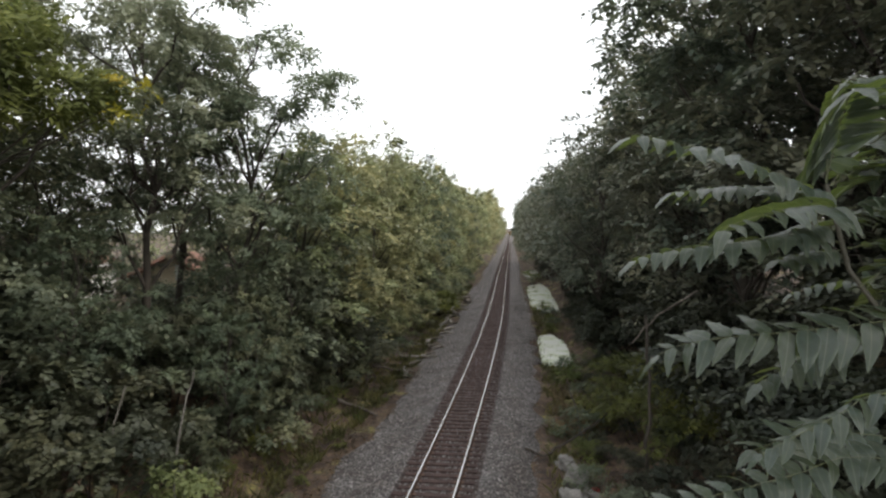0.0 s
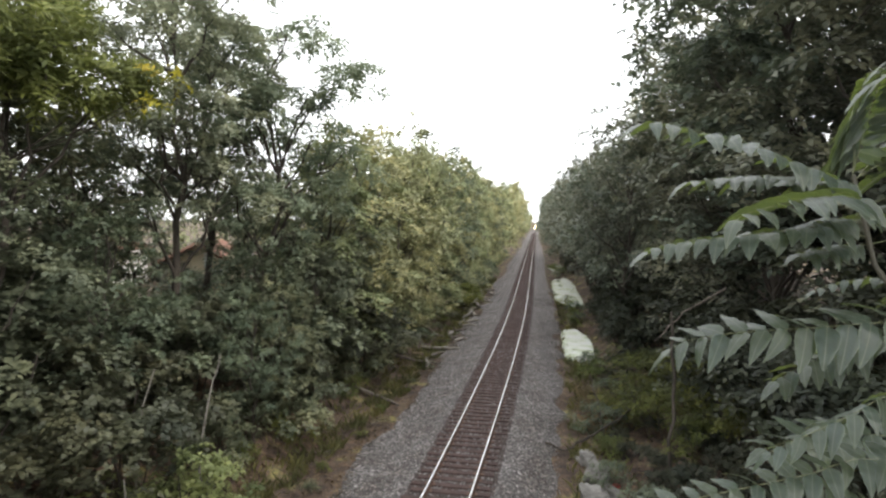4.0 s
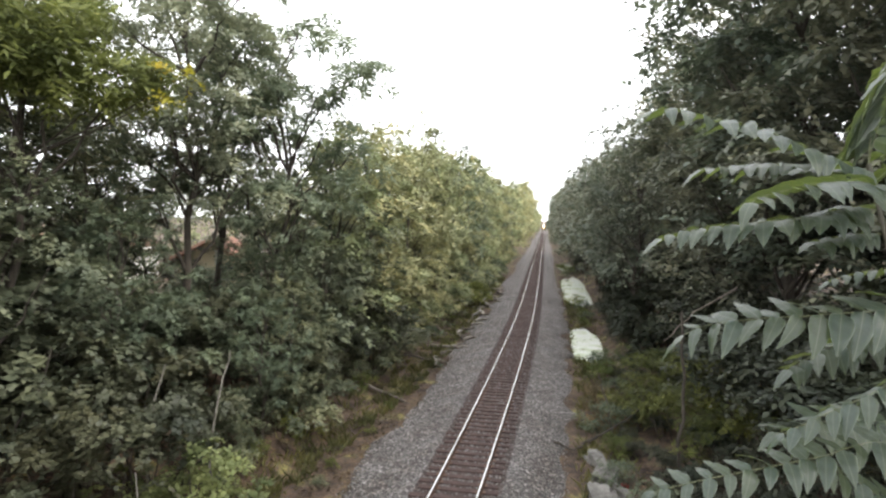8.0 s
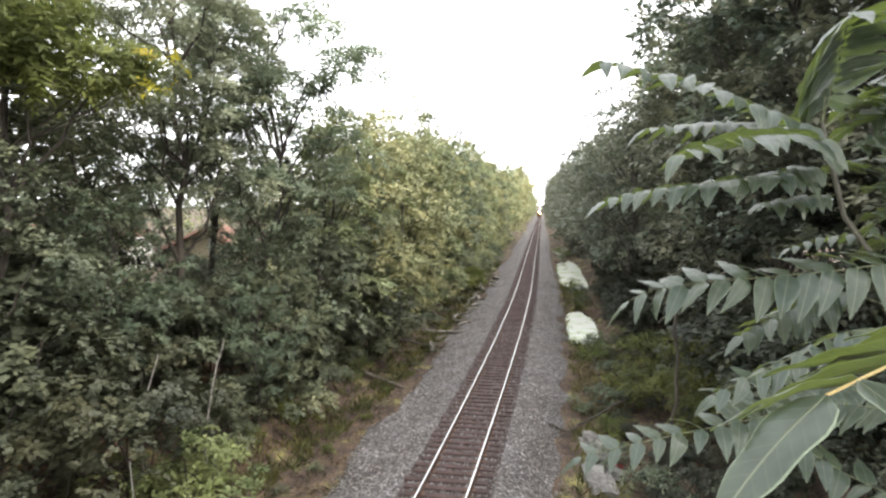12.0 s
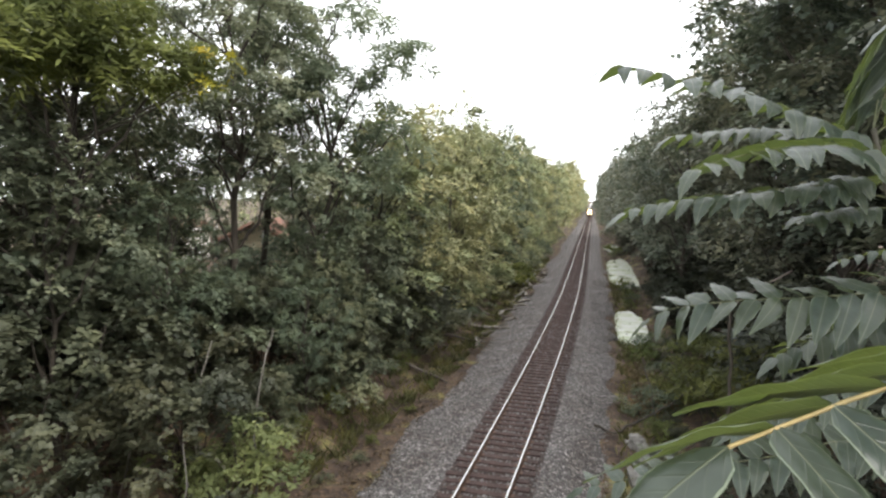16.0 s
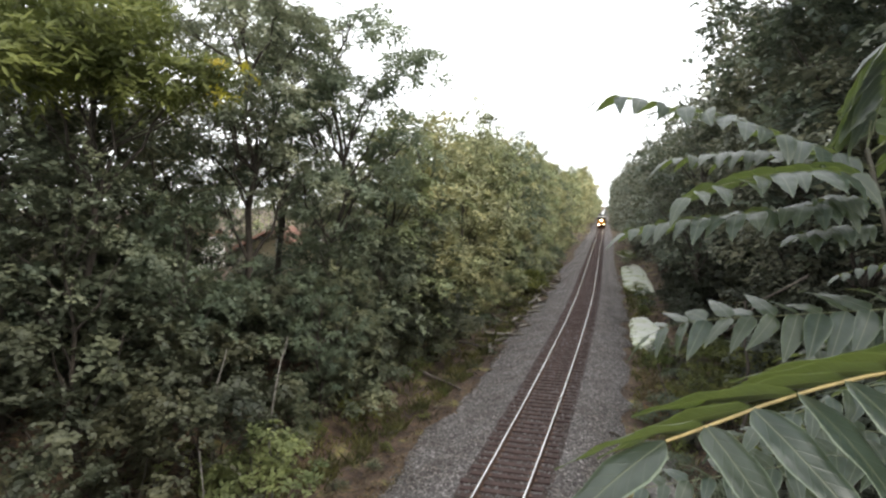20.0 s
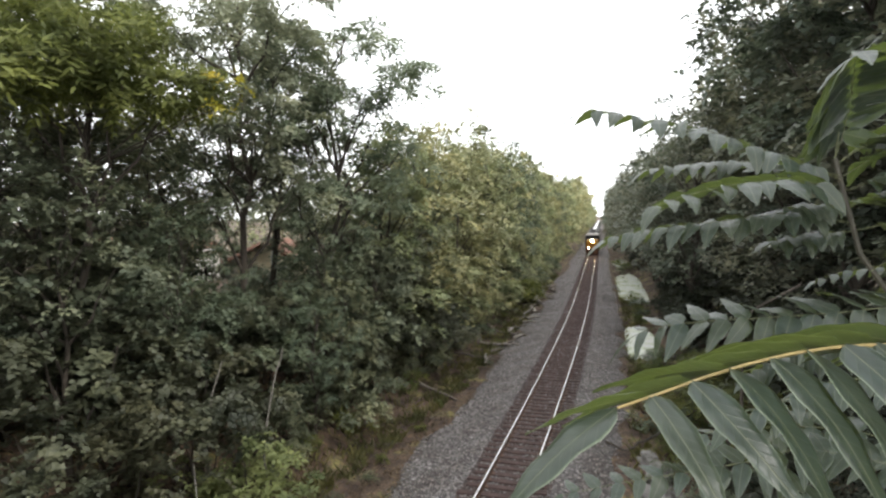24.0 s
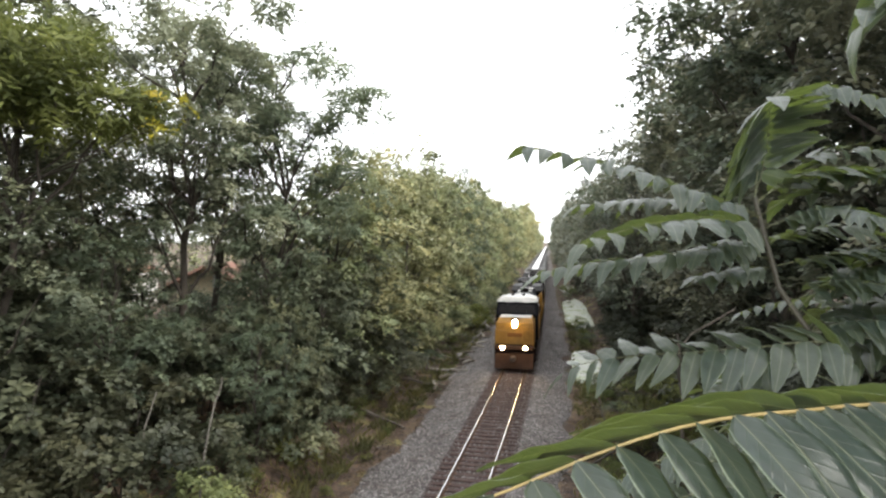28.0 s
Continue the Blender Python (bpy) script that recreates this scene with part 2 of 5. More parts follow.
def leaves_mesh(name, pos, axis, normal, length, width, mat, oval=False, cup=0.18, droop=0.15):
    """Leaves at pos, pointing along axis, facing normal: kites of two faces, pointed ovals or three-lobed blades of four."""
    axis = unit(axis)
    side = unit(np.cross(normal, axis))
    nrm = np.cross(axis, side)
    Lh, Wh = length[:, None], width[:, None]
    base = pos
    tip = pos + axis * Lh - nrm * Lh * droop
    if oval == "lobed":
        l1, r1 = (pos + axis * Lh * rf + (sd * side + nrm * cup * 0.6) * Wh for rf, sd in ((0.40, 0.56), (0.34, -0.56)))
        l2, r2 = (pos + axis * Lh * 0.58 + (sd * side + nrm * cup * 0.2) * Wh for sd in (0.33, -0.33))
        V = np.stack([base, l1, l2, tip, r2, r1], 1).reshape(-1, 3)
        f = np.array([[0, 2, 1], [0, 3, 2], [0, 4, 3], [0, 5, 4]])
        k = 6
    elif oval:
        mid = pos + axis * Lh * 0.55
        l1, r1 = pos + axis * Lh * 0.30 + (side * 0.46 + nrm * cup * 0.5) * Wh, pos + axis * Lh * 0.30 + (-side * 0.46 + nrm * cup * 0.5) * Wh
        l2, r2 = mid + (side * 0.42 + nrm * cup * 0.4) * Wh - nrm * Lh * droop * 0.3, mid + (-side * 0.42 + nrm * cup * 0.4) * Wh - nrm * Lh * droop * 0.3
        V = np.stack([base, l1, l2, tip, r2, r1], 1).reshape(-1, 3)
        f = np.array([[0, 2, 1], [0, 3, 2], [0, 4, 3], [0, 5, 4]])
        k = 6
    else:
        l1, r1 = pos + axis * Lh * 0.42 + (side * 0.5 + nrm * cup) * Wh, pos + axis * Lh * 0.42 + (-side * 0.5 + nrm * cup) * Wh
        V = np.stack([base, l1, tip, r1], 1).reshape(-1, 3)
        f = np.array([[0, 2, 1], [0, 3, 2]])
        k = 4
    F = (np.arange(len(pos))[:, None, None] * k + f[None]).reshape(-1, 3)
    return mesh_from(name, V, F, mat)


def crown_leaves(name, rng, blobs, sprays, per, leaf, aspect, mat, oval=False, twig=None, shell=0.5, gap=0.35, flat=0.45, sub=0, extra=(), tier=0.58, hang=0.12, cap=0.35):
    """A crown: sprays of leaves along short twigs, set through lumpy blobs (cx, cy, cz, rx, ry, rz), with gaps."""
    B = np.array(blobs, float)
    if sub:
        fine = []
        for q in B:
            for _ in range(sub):
                e = unit(rng.normal(size=3) + np.array([0, 0, 0.25]))
                k = rng.uniform(0.30, 0.48)
                fine.append((*(q[:3] + e * q[3:] * 0.78), q[3] * k, q[4] * k, q[5] * k * tier))
        B = np.array(fine)
    if len(extra):
        B = np.concatenate([B, np.array(extra, float)])
    wts = (B[:, 3] * B[:, 4] + B[:, 4] * B[:, 5] + B[:, 3] * B[:, 5])
    n = int(sprays * 1.7)
    pick = rng.choice(len(B), n, p=wts / wts.sum())
    d = unit(rng.normal(size=(n, 3)) + np.array([0, 0, cap if sub else 0.0]))
    rad = shell + (1 - shell) * rng.random(n) ** 0.6
    b = B[pick]
    c = b[:, :3] + d * b[:, 3:] * rad[:, None] * (1 + 0.22 * np.sin(d[:, :1] * 7 + b[:, :1] * 3) * np.sin(d[:, 2:] * 9 + b[:, 1:2]))
    ph = rng.random(6) * 6
    fld = np.sin(c[:, 0] * 1.9 + ph[0]) * np.sin(c[:, 1] * 1.7 + ph[1]) * np.sin(c[:, 2] * 2.3 + ph[2]) + 0.6 * np.sin(c[:, 0] * 4.1 + ph[3]) * np.sin(c[:, 1] * 3.7 + ph[4]) * np.sin(c[:, 2] * 4.7 + ph[5])
    keep = fld > np.quantile(fld, gap)
    c, d = c[keep][:sprays], d[keep][:sprays]
    n = len(c)
    tw = twig or leaf * 2.7
    out = d * np.array([1, 1, 0.35]) + rng.normal(size=(n, 3)) * 0.45
    out[:, 2] -= hang
    out = unit(out)
    up = unit(np.stack([d[:, 0] * (1 - flat), d[:, 1] * (1 - flat), np.full(n, flat + 0.35)], 1) + rng.normal(size=(n, 3)) * 0.2)
    side = unit(np.cross(up, out))
    s = np.linspace(0, 1, per)[None, :, None]
    sg = np.where(np.arange(per) % 2 == 0, 1.0, -1.0)[None, :, None]
    pos = c[:, None] + out[:, None] * (s - 0.3) * tw - np.array([0, 0, 1]) * (s ** 2) * tw * 0.25 + rng.normal(size=(n, per, 3)) * leaf * 0.16
    ax = out[:, None] * 0.7 + side[:, None] * sg * 0.85 + rng.normal(size=(n, per, 3)) * 0.25
    nr = up[:, None] + rng.normal(size=(n, per, 3)) * 0.12
    ln = leaf * (0.7 + 0.6 * rng.random(n * per))
    return leaves_mesh(name, pos.reshape(-1, 3), ax.reshape(-1, 3), nr.reshape(-1, 3), ln, ln * aspect, mat, oval, cup=0.11, droop=0.12)


def make_tree(name, label, category, seed, height, spread, mat, sprays, per, leaf, aspect=0.6, clear=0.15, lumps=9, trunk=0.16, bark=None,
              oval=False, gap=0.35, lean=(0, 0), shell=0.55, group="", sub=6, twigs=1, shoot=14, tier=0.45, hang=0.25):
    """A tree with its base at the origin: trunk with limbs, and a lumpy crown."""
    rng = np.random.default_rng(seed)
    root = thing(name, label, category, group=group)
    top = Vector((lean[0], lean[1], height * 0.9))
    stem = bent((0, 0, -0.4), top, rng, 0.025, 8)
    blobs, tubes = [], [(stem, [trunk * (1 - 0.85 * i / 8) for i in range(9)], 8)]
    for k in range(lumps):
        t = (k + 0.5) / lumps
        z = height * (clear + (1 - clear) * t)
        ang = k * 2.399 + rng.uniform(-0.4, 0.4)
        prof = max(0.3, math.sin(math.pi * (0.16 + 0.80 * t) ** 1.3)) ** 0.45
        r = spread * 0.52 * prof * rng.uniform(0.6, 1.05)
        cx, cy = math.cos(ang) * r + lean[0] * t, math.sin(ang) * r + lean[1] * t
        rr = spread * rng.uniform(0.30, 0.44) * (0.65 + 0.35 * prof)
        blobs.append((cx, cy, z - rr * 0.35, rr, rr, rr * rng.uniform(0.6, 0.85)))
        z0 = max(height * clear * 0.6, z - rr * 1.3)
        p0 = stem[min(8, max(1, int(8 * z0 / (height * 0.9))))]
        limb = bent(p0, (cx, cy, z - rr * 0.2), rng, 0.05, 5)
        tubes.append((limb, [trunk * 0.42 * (1 - 0.8 * i / 5) for i in range(6)], 5))
        for q in range(twigs):
            e = limb[-2] + Vector((rng.uniform(-1, 1), rng.uniform(-1, 1), rng.uniform(-0.3, 0.9))) * rr * 0.9
            tubes.append((bent(limb[-2 - q % 2], e, rng, 0.06, 4), [trunk * 0.16 * (1 - 0.8 * i / 4) for i in range(5)], 4))
    # leading shoots that break the outline
    shoots = []
    for k in range(shoot):
        q = blobs[int(rng.integers(lumps // 3, lumps))]
        a = rng.uniform(0, 6.283)
        e = q[3] * rng.uniform(0.3, 0.75)
        shoots.append((q[0] + math.cos(a) * e, q[1] + math.sin(a) * e, q[2] + q[5] * rng.uniform(0.6, 1.0), spread * 0.05, spread * 0.05, spread * rng.uniform(0.10, 0.2)))
    put("trunk", join_tubes("trunk", tubes, bark or BARK), root)
    put("crown", crown_leaves("crown", rng, blobs, sprays, per, leaf, aspect, mat, oval, gap=gap, shell=shell, sub=sub, extra=shoots, flat=0.6, tier=tier, hang=hang, cap=0.5), root)
    return root


def make_shrub(name, label, seed, height, spread, mat, sprays, per, leaf, aspect=0.6, oval=True, gap=0.25, category="shrub", group=""):
    """A bush: a handful of stems and a mounded mass of leaves down to the ground."""
    rng = np.random.default_rng(seed)
    root = thing(name, label, category, group=group)
    blobs, tubes = [], []
    for k in range(7):
        ang, r = k * 2.399, spread * 0.5 * math.sqrt((k + 0.3) / 7)
        h = height * rng.uniform(0.35, 0.78) * (1.05 - 0.5 * r / spread)
        cx, cy = math.cos(ang) * r, math.sin(ang) * r
        rr = spread * rng.uniform(0.26, 0.38)
        blobs.append((cx, cy, h, rr, rr, rr * rng.uniform(0.55, 0.8)))
        tubes.append((bent((cx * 0.2, cy * 0.2, -0.3), (cx, cy, h), rng, 0.05, 4), [0.03 * (1 - 0.7 * i / 4) for i in range(5)], 5))
    put("woody_base", join_tubes("woody_base", tubes, BARK), root)
    put("leaf_mass", crown_leaves("leaf_mass", rng, blobs, sprays, per, leaf, aspect, mat, oval, gap=gap, shell=0.85, sub=8, flat=0.66, tier=0.33, hang=0.32, cap=0.7), root)
    return root


# ---- the cutting: ground, ballast, track ----
def ground_material():
    m, n, l, b = material("woodland_floor")
    big = noise_tex(n, l, 0.9, 7.0)
    r = ramp(n, [(0.36, (0.028, 0.019, 0.014)), (0.46, (0.060, 0.042, 0.031)), (0.55, (0.096, 0.071, 0.050)), (0.60, (0.105, 0.098, 0.044)), (0.68, (0.185, 0.175, 0.068))])
    l.new(big.outputs["Fac"], r.inputs[0])
    v = n.new("ShaderNodeTexVoronoi")
    v.inputs["Scale"].default_value = 14.0
    tc = n.new("ShaderNodeTexCoord")
    l.new(tc.outputs["Object"], v.inputs["Vector"])
    flake = ramp(n, [(0.0, (0.55, 0.5, 0.5)), (0.5, (1.0, 0.95, 0.9)), (1.0, (1.7, 1.45, 1.2))])
    sep = n.new("ShaderNodeSeparateColor")
    l.new(v.outputs["Color"], sep.inputs[0])
    l.new(sep.outputs[0], flake.inputs[0])
    col = mix_rgb(n, l, 1.0, r.outputs[0], flake.outputs[0], "MULTIPLY")
    l.new(col, b.inputs["Base Color"])
    b.inputs["Roughness"].default_value = 0.95
    bump(n, l, v.outputs["Distance"], 0.6, 0.04, b)
    return m


def ballast_material(name, stops):
    m, n, l, b = material(name)
    tc = n.new("ShaderNodeTexCoord")
    v = n.new("ShaderNodeTexVoronoi")
    v.inputs["Scale"].default_value = 15.0
    l.new(tc.outputs["Object"], v.inputs["Vector"])
    sep = n.new("ShaderNodeSeparateColor")
    l.new(v.outputs["Color"], sep.inputs[0])
    st = ramp(n, stops)
    l.new(sep.outputs[0], st.inputs[0])
    big = noise_tex(n, l, 0.7, 5.0)
    soil = ramp(n, [(0.35, (0.78, 0.72, 0.68)), (0.65, (1.1, 1.1, 1.12))])
    l.new(big.outputs["Fac"], soil.inputs[0])
    col = mix_rgb(n, l, 1.0, st.outputs[0], soil.outputs[0], "MULTIPLY")
    l.new(col, b.inputs["Base Color"])
    b.inputs["Roughness"].default_value = 0.9
    bump(n, l, v.outputs["Distance"], 1.0, 0.05, b)
    return m


FLOOR_MAT = ground_material()
BALLAST = ballast_material("ballast_gravel", [(0.0, (0.036, 0.032, 0.029)), (0.5, (0.110, 0.099, 0.093)), (0.85, (0.205, 0.188, 0.179)), (1.0, (0.46, 0.43, 0.41))])
FOULED = ballast_material("rust_stained_gravel", [(0.0, (0.026, 0.018, 0.015)), (0.5, (0.048, 0.033, 0.028)), (0.9, (0.085, 0.063, 0.054)), (1.0, (0.19, 0.16, 0.145))])
STONE = surface("ballast_stone", [(0.3, (0.10, 0.093, 0.088)), (0.7, (0.32, 0.305, 0.29))], 2.0, 0.9, relief=0.3)
TIE_WOOD = surface("creosoted_wood", [(0.3, (0.029, 0.0165, 0.0145)), (0.7, (0.092, 0.055, 0.047))], 2.2, 0.85, relief=0.5, dist=0.01)
RUST = surface("rusty_rail", [(0.3, (0.075, 0.038, 0.024)), (0.7, (0.15, 0.085, 0.055))], 5.0, 0.75, relief=0.2)
RAIL_TOP = surface("polished_rail", [(0.3, (0.74, 0.72, 0.70)), (0.7, (0.86, 0.85, 0.84))], 3.0, 0.22, 1.0, relief=0.0)

STATIONS = [y for y in np.concatenate([np.arange(-24, 80, 1.6), np.arange(80, 200, 6), np.arange(200, 640, 24), [700, 900, 1300, 2000, 3500]])]


def build_ground():
    us = np.concatenate([[-1500, -500, -180, -80, -50, -36], np.arange(-28, -4.0, 1.0), np.arange(-4.0, 9.0, 0.5), np.arange(9, 29, 1.0), [36, 50, 80, 180, 500, 1500]])
    V = [(xc(max(-30, y)) + u, y, gz(xc(max(-30, y)) + u, y)) for y in STATIONS for u in us]
    k = len(us)
    Fq = [(j * k + i, j * k + i + 1, (j + 1) * k + i + 1, (j + 1) * k + i) for j in range(len(STATIONS) - 1) for i in range(k - 1)]
    g = new("ground", mesh_from("ground", V, Fq, FLOOR_MAT, True))
    tagged(g, "brown leaf litter and mossy soil of a railway cutting", "ground", kind="structure")


def sweep(name, profile, mats, y0, y1, closed=True, step=2.0, parent=None, label="", faces_mat=None, ragged=0.0):
    """A profile (u, z) carried along the track."""
    ys = [y for y in np.arange(y0, min(y1, 80), step)] + [y for y in np.arange(80, y1 + 1, 20) if y > y0]
    k = len(profile)
    V = [(xt(y) + u + (ragged * noise.noise((y * 0.45, u, 2.0)) if abs(u) > 1.9 else 0.0), y, z) for y in ys for u, z in profile]
    Fq, mi = [], []
    for j in range(len(ys) - 1):
        for i in range(k if closed else k - 1):
            i2 = (i + 1) % k
            Fq.append((j * k + i, (j + 1) * k + i, (j + 1) * k + i2, j * k + i2))
            mi.append(faces_mat[i] if faces_mat else 0)
    me = mesh_from(name, V, Fq, mats)
    me.polygons.foreach_set("material_index", mi)
    return put(name, me, parent, None, label)


BED = [(-5.0, -1.05), (-4.5, -0.74), (-2.7, -0.47), (-1.85, -0.235), (-1.45, -0.225), (-0.75, -0.215), (0.0, -0.225), (0.75, -0.215), (1.45, -0.225), (1.9, -0.25), (2.5, -0.38), (3.5, -0.64), (4.0, -1.15)]


def build_track():
    bed = sweep("ballast_bed", BED, [BALLAST, FOULED], -20, 1100, closed=False, step=0.8, ragged=0.8, faces_mat=[0, 0, 0, 0, 1, 1, 1, 1, 0, 0, 0, 0])
    tagged(bed, "grey crushed stone ballast under a single railway track", "ballast", kind="structure")
    track = thing("railway_track", "single railway track with steel rails on dark wooden ties", "railway track", kind="structure")
    h = 0.7175
    for sgn in (-1, 1):
        c = sgn * (h + 0.036)
        prof = [(c - 0.075, -0.17), (c - 0.075, -0.158), (c - 0.012, -0.145), (c - 0.012, -0.045), (c - 0.036, -0.036), (c - 0.036, -0.008), (c - 0.028, 0.0),
                (c + 0.028, 0.0), (c + 0.036, -0.008), (c + 0.036, -0.036), (c + 0.012, -0.045), (c + 0.012, -0.145), (c + 0.075, -0.158), (c + 0.075, -0.17)]
        sweep("rail", prof, [RUST, RAIL_TOP], -20, 1100, parent=track, label="steel rail with a polished running surface", faces_mat=[0, 0, 0, 0, 1, 1, 1, 1, 1, 0, 0, 0, 0, 0])
    rng = np.random.default_rng(5)
    ties = []
    for k in range(4):
        bm = bmesh.new()
        box(bm, -1.3 - 0.02 * k, 1.3 + 0.015 * k, -0.115, 0.115, -0.36, -0.172 + 0.006 * k, 0.012)
        me = bpy.data.meshes.new("tie")
        bm.to_mesh(me)
        bm.free()
        me.materials.append(TIE_WOOD)
        ties.append(me)
    y = -18.0
    while y < 150:
        put("tie", ties[rng.integers(4)], track, pose(xt(y) + rng.normal() * 0.05, y + rng.normal() * 0.025, rng.uniform(-0.012, 0.004), 0, 0, rng.normal() * 1.3))
        y += 0.5
    V, Fq = [], []
    while y < 420:
        o = len(V)
        x = xt(y)
        V += [(x + a, y + b, c) for c in (-0.36, -0.17) for a, b in ((-1.3, -0.11), (1.3, -0.11), (1.3, 0.11), (-1.3, 0.11))]
        Fq += [(o, o + 1, o + 5, o + 4), (o + 1, o + 2, o + 6, o + 5), (o + 2, o + 3, o + 7, o + 6), (o + 3, o, o + 4, o + 7), (o + 4, o + 5, o + 6, o + 7)]
        y += 0.5
    tagged(put("distant_ties", mesh_from("distant_ties", V, Fq, TIE_WOOD), track), kind="stuff")
    # tie plates, joined: too small to pick apart
    bm = bmesh.new()
    yy = 6.0
    while yy < 70:
        for sgn in (-1, 1):
            c = xt(yy) + sgn * 0.7535
            box(bm, c - 0.17, c + 0.17, yy - 0.09, yy + 0.09, -0.178, -0.160)
        yy += 0.5
    tagged(part("tie_plates", bm, RUST, track), kind="stuff")
    # loose stones over the bed near the bridge
    N = 15000
    yv = 8 + 60 * rng.random(N) ** 1.7
    uu = rng.uniform(-4.9, 3.8, N)
    tetra = unit(np.array([[1, 1, 1], [-1, -1, 1], [-1, 1, -1], [1, -1, -1], [0.2, 0.1, 1.2], [0, -0.2, -1.0]], float))
    f = np.array([[4, 1, 3], [4, 3, 0], [4, 0, 2], [4, 2, 1], [5, 3, 1], [5, 0, 3], [5, 2, 0], [5, 1, 2]])
    prof_u, prof_z = [q[0] for q in BED], [q[1] for q in BED]
    zz = np.interp(uu, prof_u, prof_z)
    on_tie = (np.abs(uu) < 1.35) & (np.abs(((yv - 6.0) / 0.5) % 1.0 - 0.5) > 0.22)
    yv = np.where(on_tie, np.floor(yv * 2) / 2 + 0.25 + rng.normal(size=N) * 0.05, yv)
    xs = np.array([xt(a) for a in yv]) + uu
    size = rng.uniform(0.022, 0.05, N)
    V = (tetra[None] * size[:, None, None] * (0.6 + 0.8 * rng.random((N, 6, 1)))) + np.stack([xs, yv, zz + size * 0.25], 1)[:, None]
    Fq = (np.arange(N)[:, None, None] * 6 + f[None]).reshape(-1, 3)
    st = new("ballast_stones", mesh_from("ballast_stones", V.reshape(-1, 3), Fq, STONE))
    tagged(st, "loose grey crushed stones on the ballast", "gravel", kind="stuff")


build_ground()
build_track()

# ---- the woods ----
def at(x, y, s=1.0, turn=0.0, sz=None, dz=-0.05):
    return pose(x, y, gz(x, y) + dz, 0, 0, turn) @ Matrix.Diagonal((s, s, sz or s, 1))



def scatter_woods():
    rng = np.random.default_rng(11)
    T = {}
    T["olive"] = [make_tree("tree", "broadleaf tree with olive green leaves on the bank of the cutting", "tree", 20 + k, 13.5, 5.0, LEAF_OLIVE, 900, 7, 0.30, 0.66, clear=0.08, lumps=15, gap=0.55, group="trees lining the cutting", shoot=26) for k in range(3)]
    T["deep"] = [make_tree("tree", "deep green leafy tree on the bank of the cutting", "tree", 40 + k, 13.0, 5.0, LEAF_DEEP, 900, 7, 0.30, 0.66, clear=0.08, lumps=15, gap=0.55, group="trees lining the cutting", shoot=26) for k in range(2)]
    T["dark"] = [make_tree("tree", "tall dense dark green tree overhanging the ditch", "tree", 60 + k, 16.0, 6.4, LEAF_DARK, 1250, 6, 0.28, 0.70, clear=0.27, lumps=16, trunk=0.2, gap=0.45, group="dark trees along the ditch") for k in range(3)]
    T["airy"] = [make_tree("tree", "slender tree with an open crown and dark forked limbs", "tree", 80 + k, 14.0, 5.4, LEAF_GREY, 2900, 8, 0.17, 0.6, clear=0.40, lumps=18, trunk=0.16, gap=0.36, group="trees lining the cutting", twigs=4, shoot=5) for k in range(2)]
    T["near"] = [make_tree("tree", "tall dense dark green tree beside the bridge", "tree", 70 + k, 16.0, 6.6, LEAF_DARK, 2300, 8, 0.25, 0.75, clear=0.2, lumps=22, trunk=0.2, gap=0.25, group="dark trees along the ditch", sub=7) for k in range(2)]
    T["fresh"] = [make_tree("tree", "leafy green tree on the near part of the bank", "tree", 90 + k, 13.0, 5.4, (LEAF_DEEP, LEAF_GREY)[k], 1100, 8, 0.165, 0.95, oval="lobed", clear=0.34, lumps=13, gap=0.4, group="trees lining the cutting") for k in range(2)]
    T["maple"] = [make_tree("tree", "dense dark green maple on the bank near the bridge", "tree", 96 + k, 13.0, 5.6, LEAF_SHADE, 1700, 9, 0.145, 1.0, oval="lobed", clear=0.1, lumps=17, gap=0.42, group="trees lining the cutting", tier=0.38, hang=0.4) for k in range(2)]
    T["far"] = [make_tree("tree", "leafy tree far along the straight track", "tree", 100 + k, 15.0, 6.0, (LEAF_OLIVE, LEAF_DARK)[k], 250, 5, 0.60, 0.72, clear=0.04, lumps=9, gap=0.4, group="distant trees along the track", twigs=0, shoot=8) for k in range(2)]
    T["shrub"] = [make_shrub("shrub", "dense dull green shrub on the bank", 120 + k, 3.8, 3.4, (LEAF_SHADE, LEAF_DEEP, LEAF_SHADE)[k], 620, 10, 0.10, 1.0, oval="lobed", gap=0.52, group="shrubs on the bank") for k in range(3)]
    T["bush"] = [make_shrub("shrub", "leafy olive green shrub at the edge of the wood", 130 + k, 3.8, 3.4, (LEAF_OLIVE, LEAF_DEEP)[k], 300, 7, 0.21, 0.75, oval=False, gap=0.45, group="shrubs on the bank") for k in range(2)]
    T["under"] = [make_shrub("shrub", "tall leafy thicket at the foot of the trees", 140 + k, 7.0, 4.6, (LEAF_OLIVE, LEAF_DEEP)[k], 520, 7, 0.26, 0.75, oval=False, gap=0.45, group="shrubs on the bank") for k in range(2)]
    T["sh_dark"] = [make_shrub("shrub", "dark shrub beside the ditch, deep shade put into its leaf colour", 160 + k, 4.2, 3.6, LEAF_DITCH_SHADE, 360, 7, 0.22, 0.66, oval=False, gap=0.4, group="shrubs by the ditch") for k in range(2)]
    T["low"] = [make_shrub("shrub", "low yellowish green weeds and brambles beside the ballast", 180 + k, 1.3, 1.9, (LEAF_BRIGHT, LEAF_DEEP)[k], 150, 7, 0.13, 0.5, oval=False, gap=0.3, group="weeds beside the ballast") for k in range(2)]
    T["moss"] = [make_shrub("shrub", "soft mossy green bush in the shade by the ditch", 190, 2.6, 2.6, LEAF_MOSS, 420, 8, 0.12, 0.5, oval=False, gap=0.2, group="shrubs by the ditch")]
